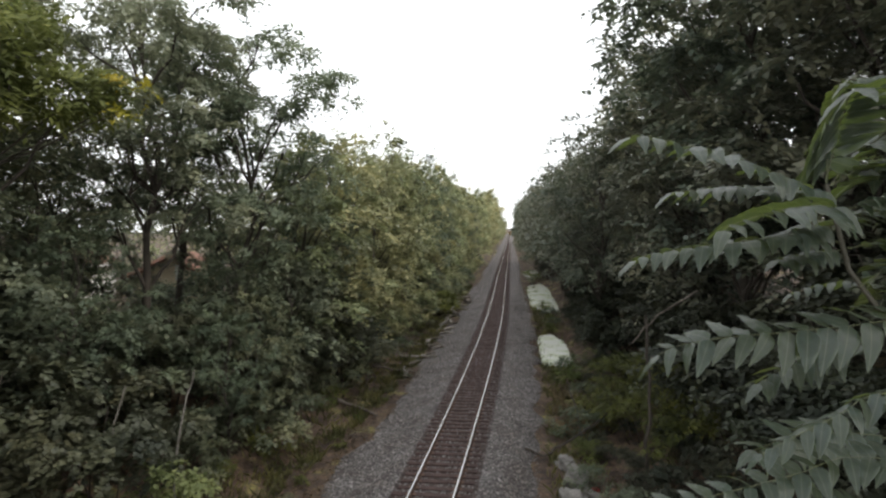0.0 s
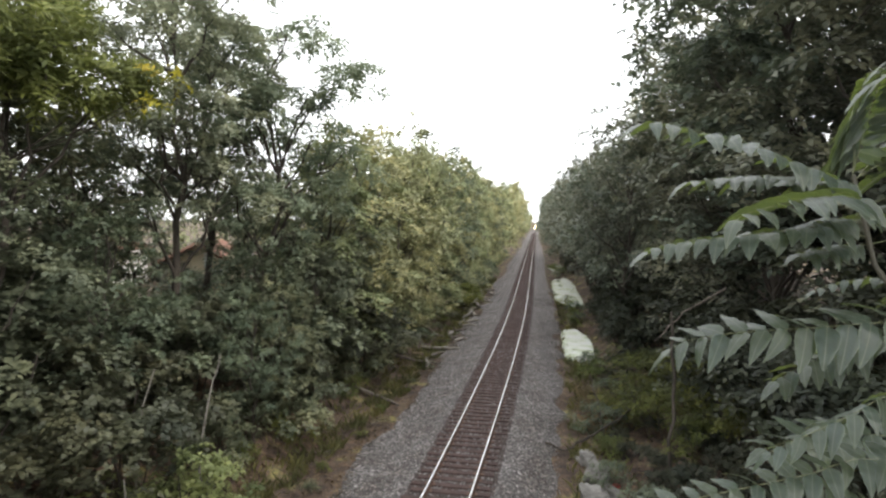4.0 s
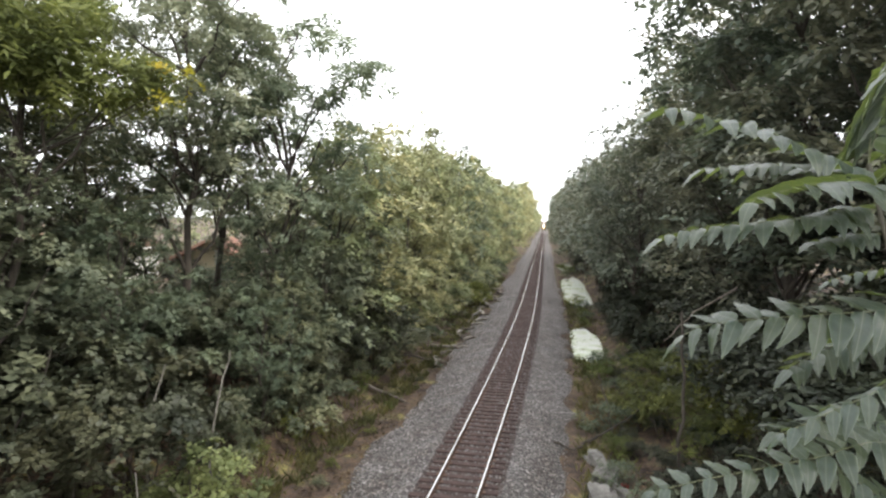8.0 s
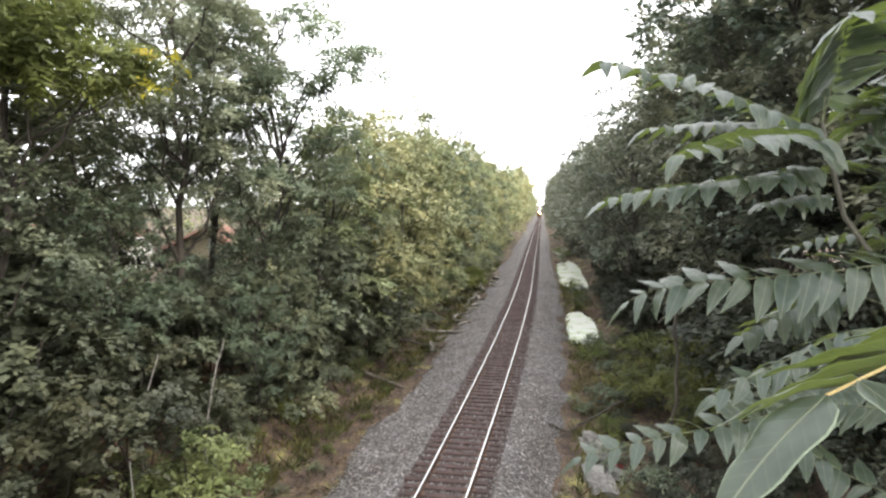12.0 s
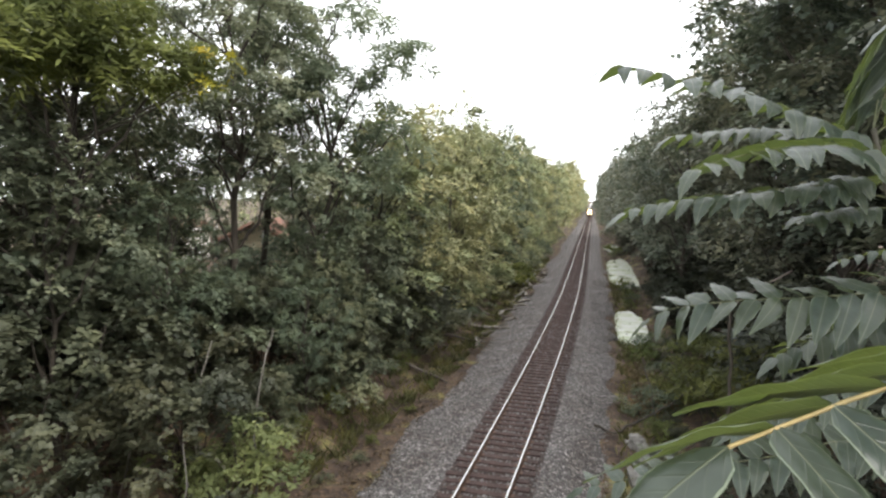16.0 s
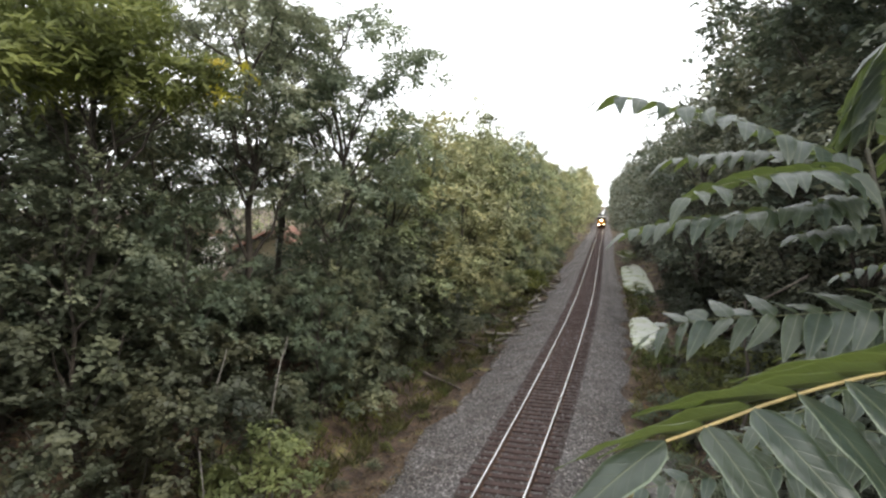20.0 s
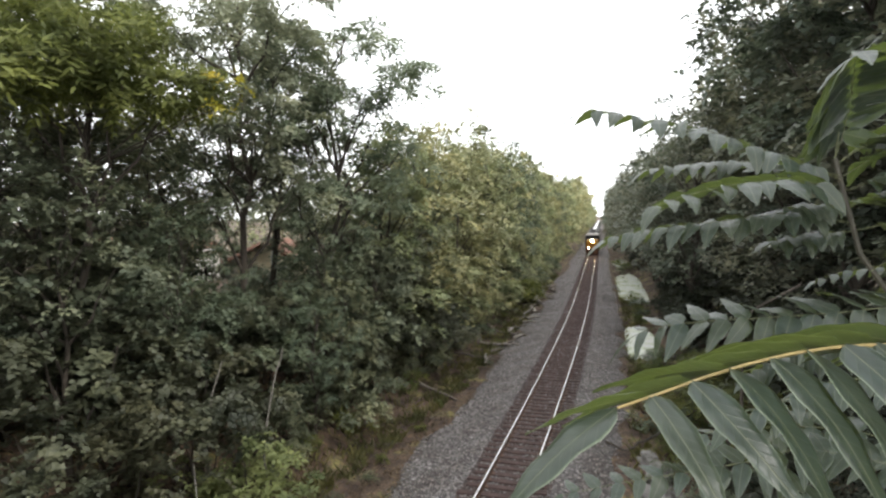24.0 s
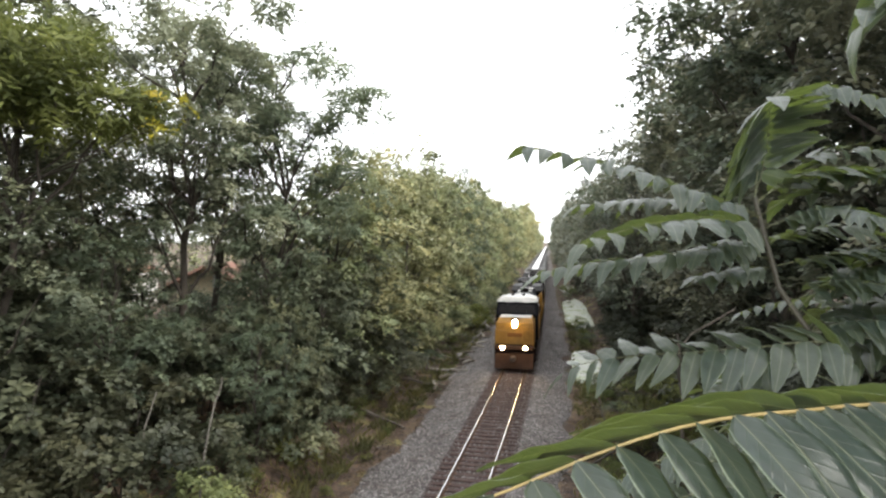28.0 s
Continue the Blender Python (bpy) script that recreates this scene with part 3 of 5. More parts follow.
    T["fern"] = [make_shrub("fern", "withered rust-brown fern beside the ballast", 195, 0.9, 1.1, LEAF_RUST, 150, 8, 0.12, 0.35, oval=False, gap=0.1, category="fern", group="withered ferns")]
    used = set()

    def plant(kind, x, y, s=1.0, sz=None, k=None):
        k = int(rng.integers(len(T[kind]))) if k is None else k
        if kind in ("shrub", "bush", "under") and y < 34 and abs((x - 1.7) / y + 0.635) < 0.045 + 2.0 * s / y:
            s = min(s, max(0.3, (7.0 - 0.079 * y - gz(x, y)) / (7.0 if kind == "under" else 3.7)))     # low enough to see the house over it
        m = at(x, y, s, float(rng.uniform(0, 360)), sz)
        src = T[kind][k]
        if (kind, k) not in used:
            used.add((kind, k))
            src.matrix_basis = m
            return src
        sc, src.scale = tuple(src.scale), (1, 1, 1)
        ob = copy_thing(src, m)
        src.scale = sc
        return ob

    # the bank across from the ditch: near shrubs, thickets, then trees in two rows
    for y in np.arange(4.5, 34, 3.1):
        for u in (-7.6, -10.2, -12.8):
            if u > -8 and (9.8 < y < 13.0 or 15.5 < y < 22.0):
                continue
            x = xc(y) + u + rng.uniform(-0.6, 0.6)
            s = rng.uniform(0.8, 1.4) * (1.05 if u > -8 else 1.2)
            # nearer than 15, only the copies with shade put into the leaf colour
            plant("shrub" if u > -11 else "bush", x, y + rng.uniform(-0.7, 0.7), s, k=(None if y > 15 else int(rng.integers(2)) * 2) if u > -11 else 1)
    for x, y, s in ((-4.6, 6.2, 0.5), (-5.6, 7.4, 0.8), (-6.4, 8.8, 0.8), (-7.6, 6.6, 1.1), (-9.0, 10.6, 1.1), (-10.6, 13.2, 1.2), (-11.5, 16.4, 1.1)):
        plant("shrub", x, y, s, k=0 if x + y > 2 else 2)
    for x, y, s in ((-8.9, 17.7, 0.6), (-8.3, 16.6, 0.5), (-8.9, 20.2, 0.5), (-11.4, 18.4, 1.2), (-15.5, 24.8, 1.25), (-17.6, 22.2, 1.3), (-11.2, 24.6, 1.3), (-12.6, 30.5, 1.5)):
        plant("bush", x, y, s, k=1)
    for y in np.arange(8, 24, 4.0):
        x = xc(y) - 15.0 + rng.uniform(-1, 1)
        plant("under", x, y, rng.uniform(0.5, 0.8), k=1)
    for y in np.arange(24, 64, 3.6):
        plant("under", xc(y) - 9.3 + rng.uniform(-0.8, 0.5), y, rng.uniform(0.7, 1.05), k=1 if y < 38 else None)
    for y in np.arange(20, 130, 2.8):
        plant("bush", xc(y) - 5.9 - 1.5 * (1 - smooth(32, 56, y)) + rng.uniform(-0.6, 0.3), y, rng.uniform(0.45, 0.9), k=1 if y < 38 else None)
    for y in np.arange(29, 135, 4.4):
        s = rng.uniform(0.9, 1.1)
        h = (1.03 + 0.09 * smooth(34, 70, y)) * rng.uniform(0.86, 1.12)
        plant(("olive", "olive", "deep", "olive", "olive")[int(rng.integers(5))], xc(y) - 8.8 + rng.uniform(-1, 0.8), y, s, h)
        y > 36 and plant("far", xc(y) - 14.0 + rng.uniform(-1, 1), y + 2, 0.9, 0.62 + 0.3 * smooth(30, 75, y), k=0)
    for x, y, s, k in ((-12.7, 21.0, 1.18, 0), (-10.6, 25.0, 1.16, 1), (-14.8, 26.5, 1.1, 0)):
        plant("airy", x, y, s, k=k)
    for x, y, s, k in ((-14.8, 13.5, 0.95, 0), (-17.0, 18.5, 0.95, 1), (-13.5, 9.0, 0.9, 0), (-17.5, 6.0, 1.0, 1), (-18.5, 11.5, 0.95, 0), (-21.5, 17.0, 0.95, 0)):
        plant("fresh", x, y, s, k=k)
    for x, y, s in ((-19.2, 30.0, 1.55), (-18.2, 29.4, 1.35), (-17.2, 29.0, 1.3), (-16.2, 28.6, 1.5)):
        plant("low", x, y, s, k=1)
    for x, y, s in ((-17.5, 15.0, 0.62), (-19.0, 19.0, 0.6), (-20.5, 23.0, 0.62), (-16.0, 20.5, 0.55), (-14.0, 18.0, 0.55), (-23.0, 26.5, 0.7)):
        plant("under", x, y, s, k=1)
    for x, y, s in ((-24.0, 44.0, 0.72), (-28.5, 41.0, 0.68), (-20.0, 47.0, 0.7), (-33.0, 38.0, 0.66), (-37.0, 33.0, 0.62), (-26.0, 50.0, 0.75)):
        plant("deep", x, y, s, k=0)
    # dark-coloured shrubs added over bare gaps, in place of the shade there
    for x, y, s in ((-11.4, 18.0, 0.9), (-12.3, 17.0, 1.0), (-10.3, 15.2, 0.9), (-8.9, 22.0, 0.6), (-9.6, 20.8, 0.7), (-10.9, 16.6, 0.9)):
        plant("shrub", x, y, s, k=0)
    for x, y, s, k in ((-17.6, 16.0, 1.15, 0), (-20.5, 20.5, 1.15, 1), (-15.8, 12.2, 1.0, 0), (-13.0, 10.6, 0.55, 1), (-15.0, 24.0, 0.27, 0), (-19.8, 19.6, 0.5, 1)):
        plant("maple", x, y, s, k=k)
    plant("fresh", -9.4, 29.5, 0.72, k=1)
    plant("fresh", -13.2, 27.5, 0.6, k=1)
    plant("fresh", -9.2, 33.5, 0.75, k=0)
    for x, y, s, k in ((-13.6, 16.5, 0.66, 0), (-16.4, 20.5, 0.62, 0), (-19.5, 24.5, 0.7, 1)):
        plant("fresh", x, y, s, k=k)
    for x, y, s in ((-8.1, 18.4, 0.42), (-8.3, 21.2, 0.44), (-8.6, 25.4, 0.5)):
        plant("fresh", x, y, s, k=0)
    plant("fresh", -9.8, 22.5, 0.5, k=0)
    plant("fresh", -15.9, 22.3, 0.55, k=1)
    plant("fresh", -11.2, 11.2, 0.62, k=0)
    plant("fresh", -10.8, 14.8, 0.56, k=0)
    for y in np.arange(4, 150, 10.0):
        plant("far", -30 + rng.uniform(-3, 2), y + rng.uniform(-2, 2), rng.uniform(0.28, 0.42) if y < 60 else 0.7, k=0)
        y > 50 and plant("far", -41 + rng.uniform(-3, 2), y * 1.15 + rng.uniform(-2, 2), rng.uniform(0.7, 0.95), k=0)
        if y < 40:
            plant("far", 25 + rng.uniform(-2, 3), y + rng.uniform(-2, 2), rng.uniform(0.8, 1.0), k=1)
    # the ditch side
    # the last three stand right of the view, added to block the sun
    for x, y, s in ((12.0, 26.0, 1.22), (10.8, 29.5, 0.92), (13.4, 19.5, 1.18), (14.8, 13.5, 1.1), (17.0, 23.0, 1.15), (11.5, 34.5, 1.12), (17.0, 31.0, 1.1), (18.5, 16.5, 1.1), (12.4, 39.5, 1.12), (12.6, 2.2, 1.2), (13.4, 7.8, 1.1), (16.5, 3.5, 1.2)):
        plant("near", x, y, s)
    for y in np.arange(40, 135, 5.6):
        plant("dark", xc(y) + 8.0 + rng.uniform(-0.6, 0.8), y, rng.uniform(0.9, 1.02))
        plant("far", xc(y) + 14.0 + rng.uniform(-1, 1), y + 2, rng.uniform(0.9, 1.05), k=1)
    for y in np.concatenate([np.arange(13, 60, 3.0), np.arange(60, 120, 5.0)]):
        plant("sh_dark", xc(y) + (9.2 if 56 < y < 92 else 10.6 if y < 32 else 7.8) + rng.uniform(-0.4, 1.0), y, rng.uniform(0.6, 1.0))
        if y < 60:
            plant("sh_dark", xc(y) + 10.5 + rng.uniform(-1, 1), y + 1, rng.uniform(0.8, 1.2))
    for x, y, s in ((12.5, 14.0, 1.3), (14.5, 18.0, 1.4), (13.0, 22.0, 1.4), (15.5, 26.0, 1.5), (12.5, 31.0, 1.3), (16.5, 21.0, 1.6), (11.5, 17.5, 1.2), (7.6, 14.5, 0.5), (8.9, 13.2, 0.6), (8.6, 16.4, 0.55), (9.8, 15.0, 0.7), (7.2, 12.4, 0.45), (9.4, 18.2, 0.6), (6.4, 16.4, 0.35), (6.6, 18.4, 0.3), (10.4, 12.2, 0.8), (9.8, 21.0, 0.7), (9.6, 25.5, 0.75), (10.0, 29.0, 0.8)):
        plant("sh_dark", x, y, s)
    # small dark shrubs cover lit ground, standing in for shade by the ditch
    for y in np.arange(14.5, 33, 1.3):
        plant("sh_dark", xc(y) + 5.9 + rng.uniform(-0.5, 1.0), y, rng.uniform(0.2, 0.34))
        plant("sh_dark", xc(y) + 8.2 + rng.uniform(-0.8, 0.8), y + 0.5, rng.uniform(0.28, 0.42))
    # more of them around the pools, where the soil came out too bright
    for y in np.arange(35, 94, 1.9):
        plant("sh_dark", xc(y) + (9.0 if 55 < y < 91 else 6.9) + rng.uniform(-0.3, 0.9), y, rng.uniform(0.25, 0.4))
    for y in np.arange(14, 110, 2.4):
        if not (35 < y < 47 or 58 < y < 88):
            plant("low", xc(y) + 5.0 + rng.uniform(-0.7, 1.2), y, rng.uniform(0.6, 1.1))
        plant("low", xc(y) - 6.2 + rng.uniform(-0.5, 0.4) - 0.9 * (1 - smooth(24, 44, y)), y + 1, rng.uniform(0.4, 0.85))
    for y in np.arange(13, 42, 1.5):
        plant("low", xc(y) - 6.9 - (0.4 if y < 22 else 0) + rng.uniform(-0.6, 0.4), y, rng.uniform(0.35, 0.7), k=int(rng.random() < 0.6))
        plant("low", xc(y) - 4.5 + rng.uniform(-0.6, 0.5), y + 0.7, rng.uniform(0.14, 0.3), k=int(rng.random() < 0.4))
    # far down the straight
    for y in np.concatenate([np.arange(135, 300, 11.0), np.arange(300, 760, 20.0)]):
        for k, u in ((0, -7.6), (1, 7.4)):
            tall = 1 + (0.42, 0.22)[k] * smooth(140, 185, y) * (1 - smooth(300, 420, y))
            plant("far", u * (1 - 0.1 * (tall - 1)) + 0.2 + rng.uniform(-0.8, 0.8), y, rng.uniform(0.92, 1.1), rng.uniform(0.95, 1.1) * tall, k=k)
    for y in np.arange(140, 320, 24.0):
        for k, u in ((0, -13.5), (1, 13.5)):
            plant("far", u + rng.uniform(-1, 1), y, rng.uniform(1.0, 1.25), k=k)
    for x, y, s in ((6.7, 22.8, 1.1), (7.2, 28.6, 1.1), (7.4, 20.0, 0.8), (6.4, 25.6, 0.95), (8.4, 24.0, 1.2), (8.6, 19.0, 0.9), (5.7, 23.8, 0.55)):
        plant("moss", x, y, s)
    for x, y in ((4.2, 23.6), (4.4, 24.8), (4.2, 26.0), (4.4, 27.2), (4.9, 24.2), (4.1, 28.4)):
        plant("fern", x, y, 0.85)
    spare = 0
    for kind in T:
        for k in range(len(T[kind])):
            if (kind, k) not in used:
                spare += 1
                plant(kind, (-18.5, 18.5)[spare % 2], 44 + 7 * spare, 0.9, k=k)
    # single bushes that stand out
    b = make_shrub("shrub", "bright yellow-green bush at the foot of the bank", 201, 2.2, 2.6, LEAF_LIME, 420, 9, 0.12, 0.6, gap=0.35)
    b.matrix_basis = at(-7.25, 12.4, 1.25)
    c = make_shrub("shrub", "pale yellow-green bush leaning out over the ballast", 202, 3.4, 2.8, LEAF_BRIGHT, 420, 7, 0.2, 0.5, oval=False)
    c.matrix_basis = at(-5.3, 55.0, 1.0)


def sumac_tree():
    """A tree with long narrow bright leaves and a few yellow clusters, leaning out from the bank."""
    rng = np.random.default_rng(31)
    x0, y0 = -12.0, 12.5
    z0 = gz(x0, y0)
    root = thing("tree", "leaning tree with long bright green leaves and yellow clusters", "tree", pose(x0, y0, z0))
    blobs = [(2.1, -0.5, 9.9, 1.3, 1.4, 1.0), (1.5, -1.5, 10.7, 1.7, 1.4, 1.1), (0.4, 0.6, 11.4, 1.8, 1.6, 1.2), (2.3, 1.6, 10.0, 1.0, 1.1, 0.8), (-0.9, -1.2, 10.3, 1.4, 1.4, 1.0), (1.7, -2.7, 9.6, 1.2, 1.2, 0.9)]
    stem = bent((0, 0, -0.4), (1.0, -0.4, 10.2), rng, 0.03, 8)
    tubes = [(stem, [0.16 * (1 - 0.8 * i / 8) for i in range(9)], 8)]
    for cx, cy, cz, rx, ry, rz in blobs:
        tubes.append((bent(stem[5], (cx, cy, cz), rng, 0.05, 5), [0.06 * (1 - 0.8 * i / 5) for i in range(6)], 6))
    put("trunk", join_tubes("trunk", tubes, BARK), root)
    put("crown", crown_leaves("crown", rng, blobs, 950, 13, 0.27, 0.28, LEAF_BRIGHT, True, twig=0.7, gap=0.35, shell=0.3), root)
    yb = [(3.9, 1.9, 11.9 - z0, 0.26, 0.26, 0.22), (3.65, 1.2, 11.05 - z0, 0.24, 0.24, 0.16), (3.2, 1.5, 12.0 - z0, 0.18, 0.2, 0.14)]
    for q in yb:
        tagged(put("yellow_leaves", crown_leaves("yellow_leaves", rng, [q], 10, 7, 0.15, 0.4, LEAF_YELLOW, True, gap=0.0, shell=0.1), root, label="yellow turning leaves"), kind="stuff")
    tw = [(bent(stem[6], (a[0], a[1], a[2]), rng, 0.04, 4), [0.03, 0.025, 0.02, 0.014, 0.008], 5) for a in yb]
    put("limb", join_tubes("limb", tw, BARK), root)


# ---- ditch water ----
def water_material():
    m, n, l, b = material("scum_and_sky_water")
    t = noise_tex(n, l, 0.9, 6.0)
    # near-white stop is the sky's reflection put into the colour; the greens are scum
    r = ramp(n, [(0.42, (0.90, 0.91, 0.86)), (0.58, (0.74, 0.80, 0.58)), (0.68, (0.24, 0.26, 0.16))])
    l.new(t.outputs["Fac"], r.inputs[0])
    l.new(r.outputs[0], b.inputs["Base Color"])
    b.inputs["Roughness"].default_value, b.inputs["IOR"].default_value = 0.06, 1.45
    f = noise_tex(n, l, 9.0, 3.0)
    bump(n, l, f.outputs["Fac"], 0.05, 0.01, b)
    return m


def ditch_pools():
    W = water_material()
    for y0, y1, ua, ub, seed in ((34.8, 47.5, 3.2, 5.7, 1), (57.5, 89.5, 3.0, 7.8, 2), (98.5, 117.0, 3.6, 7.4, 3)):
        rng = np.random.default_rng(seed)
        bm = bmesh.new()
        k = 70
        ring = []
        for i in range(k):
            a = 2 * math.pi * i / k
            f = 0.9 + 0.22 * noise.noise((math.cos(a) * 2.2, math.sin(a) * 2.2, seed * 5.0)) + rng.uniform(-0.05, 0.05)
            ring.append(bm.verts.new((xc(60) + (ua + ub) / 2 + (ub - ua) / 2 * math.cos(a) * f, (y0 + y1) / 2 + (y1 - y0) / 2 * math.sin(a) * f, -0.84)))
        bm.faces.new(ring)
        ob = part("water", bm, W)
        tagged(ob, "still ditch water with pale green scum, sky reflection painted near-white", "pond", kind="structure")


# ---- litter, logs and sticks ----
def stick(name, label, pts, r0, r1, mat, seed, sides=7):
    rng = np.random.default_rng(seed)
    P = []
    for a, b in zip(pts[:-1], pts[1:]):
        seg = bent(a, b, rng, 0.04, 4)
        P += seg if not P else seg[1:]
    n = len(P)
    me = join_tubes(name, [(P, [r0 + (r1 - r0) * i / (n - 1) for i in range(n)], sides)], mat)
    return tagged(new(name, me), label, "branch" if "branch" in name else name.split("_")[-1])


def woodland_litter():
    def on(x, y, d=0.05):
        return (x, y, gz(x, y) + d)
    stick("fallen_log", "weathered fallen log across the leaf litter", [on(-6.9, 26.4, 0.25), on(-4.4, 24.8, 0.1)], 0.10, 0.05, DEAD_WOOD, 1)
    stick("fallen_log", "grey fallen log lying at the edge of the ballast", [on(-7.0, 42.5, 0.3), on(-5.2, 40.6, 0.16), on(-3.8, 39.7, 0.2)], 0.12, 0.05, DEAD_WOOD, 2)
    stick("fallen_log", "rotting log half buried in brown leaves", [on(-6.6, 33.0, 0.2), on(-3.9, 32.5, 0.12)], 0.09, 0.05, DEAD_WOOD, 3)
    stick("fallen_log", "pale bare log along the foot of the bank", [on(-4.6, 56.0, 0.2), on(-4.2, 64.0, 0.2)], 0.14, 0.08, PALE_BARK, 4)
    stick("fallen_log", "pale bare log along the foot of the bank", [on(-4.5, 48.5, 0.15), on(-4.1, 53.5, 0.2)], 0.12, 0.07, PALE_BARK, 14)
    stick("fallen_branch", "thin dark fallen branch over the ballast edge", [(2.15, 21.1, -0.3), (2.86, 20.8, -0.42), (3.7, 21.6, -0.2), (4.6, 22.6, 0.0), (5.9, 24.0, 0.5)], 0.055, 0.03, BARK, 5)
    stick("fallen_branch", "thin dark dead branch standing in the weeds", [on(4.45, 22.6), (4.4, 24.6, 0.3), (4.2, 26.4, 0.9)], 0.045, 0.02, BARK, 6)
    stick("bare_sapling", "pale bare sapling stem leaning among the shrubs", [(-6.9, 13.2, gz(-6.9, 13.2)), (-6.8, 13.5, 3.0), (-6.7, 14.0, 4.3)], 0.032, 0.014, PALE_BARK, 7)
    stick("bare_sapling", "grey bare sapling stem among the shrubs", [(-8.2, 12.3, gz(-8.2, 12.3)), (-8.1, 12.5, 2.3), (-7.95, 13.0, 4.1)], 0.032, 0.014, PALE_BARK, 8)
    stick("bare_sapling", "grey bare sapling stem among the shrubs", [(-6.6, 9.6, gz(-6.6, 9.6)), (-6.46, 10.0, 2.7)], 0.026, 0.014, PALE_BARK, 9)
    stick("bare_sapling", "slender grey trunk standing in the shade by the ditch", [(6.15, 19.2, gz(6.15, 19.2) - 0.1), (6.2, 19.3, 2.2), (6.1, 19.4, 5.0)], 0.06, 0.045, BARK, 19)
    stick("dead_branch", "bare dead branch hanging under the dark trees", [(9.5, 25.0, 5.2), (7.6, 24.0, 4.3), (6.4, 23.4, 3.2)], 0.05, 0.02, DEAD_WOOD, 10)
    rng = np.random.default_rng(77)
    for k in range(26):
        y = 31 + 38 * (k + rng.random()) / 26
        x = xc(y) - rng.uniform(3.5, 4.8)
        a, L = rng.normal() * 0.5 + (1.2 if k % 3 else 0.3), rng.uniform(1.0, 2.8)
        stick("fallen_log", "bleached driftwood log in the debris along the ballast" if k % 2 else "dark rotten log in the debris along the ballast",
              [on(x - math.cos(a) * L / 2, y - math.sin(a) * L / 2, 0.12), on(x, y, 0.2), on(x + math.cos(a) * L / 2, y + math.sin(a) * L / 2, 0.14)], rng.uniform(0.09, 0.17), 0.06, BLEACHED if k % 2 else DEAD_WOOD, 40 + k)
    for k in range(26):
        y = 12 + 50 * rng.random() ** 1.3
        x = xc(y) - rng.uniform(3.6, 5.9)
        a, L = rng.uniform(0, math.pi), rng.uniform(0.4, 1.6)
        stick("twig_branch", "broken twig lying on the leaf litter", [on(x, y, 0.04), on(x + math.cos(a) * L, y + math.sin(a) * L, 0.06)], 0.022, 0.008, DEAD_WOOD, 100 + k, 5)
    # fallen leaves and grass blades
    N = 22000
    y = 9 + 60 * rng.random(N) ** 1.5
    left = rng.random(N) < 0.72
    u = np.where(left, -rng.uniform(3.3, 7.2, N), rng.uniform(3.1, 6.2, N))
    x = np.array([xc(v) for v in y]) + u
    z = np.array([gz(a, b) for a, b in zip(x, y)]) + 0.03
    drift = np.array([noise.noise((a * 0.9, b * 0.5, 4.0)) for a, b in zip(x, y)]) + rng.normal(size=N) * 0.12
    ok = drift > -0.02
    x, y, z = x[ok], y[ok], z[ok]
    N = len(x)
    ang = rng.random(N) * 6.283
    ln = rng.uniform(0.07, 0.17, N)
    me = leaves_mesh("fallen_leaves", np.stack([x, y, z], 1), np.stack([np.cos(ang), np.sin(ang), rng.normal(size=N) * 0.2], 1), np.array([0, 0, 1]) + rng.normal(size=(N, 3)) * 0.35, ln, ln * 0.7, LEAF_BROWN)
    tagged(new("fallen_leaves", me), "brown and yellowed fallen leaves along the cutting", "leaf litter", kind="stuff")
    N = 16000
    y = 9 + 75 * rng.random(N) ** 1.4
    left = rng.random(N) < 0.6
    u = np.where(left, -(4.1 + np.clip((26 - y) * 0.10, 0, 1.5) + rng.gamma(2.0, 0.5, N)), 3.5 + rng.gamma(2.0, 0.55, N))
    x = np.array([xc(v) for v in y]) + u
    clump = np.sin(x * 3.1) * np.sin(y * 2.3) + rng.normal(size=N) * 0.4
    ok = clump > -0.1
    x, y = x[ok], y[ok]
    z = np.array([gz(a, b) for a, b in zip(x, y)]) - 0.02
    n = len(x)
    ln = rng.uniform(0.2, 0.55, n)
    me = leaves_mesh("grass", np.stack([x, y, z], 1), np.stack([rng.normal(size=n) * 0.45, rng.normal(size=n) * 0.45, np.ones(n)], 1), np.stack([rng.normal(size=n), rng.normal(size=n) - 0.4, np.full(n, 0.3)], 1), ln, ln * 0.07 + 0.012, GRASS, droop=0.3)
    tagged(new("grass", me), "rank grass and weeds at the edges of the ballast", "grass", kind="stuff")


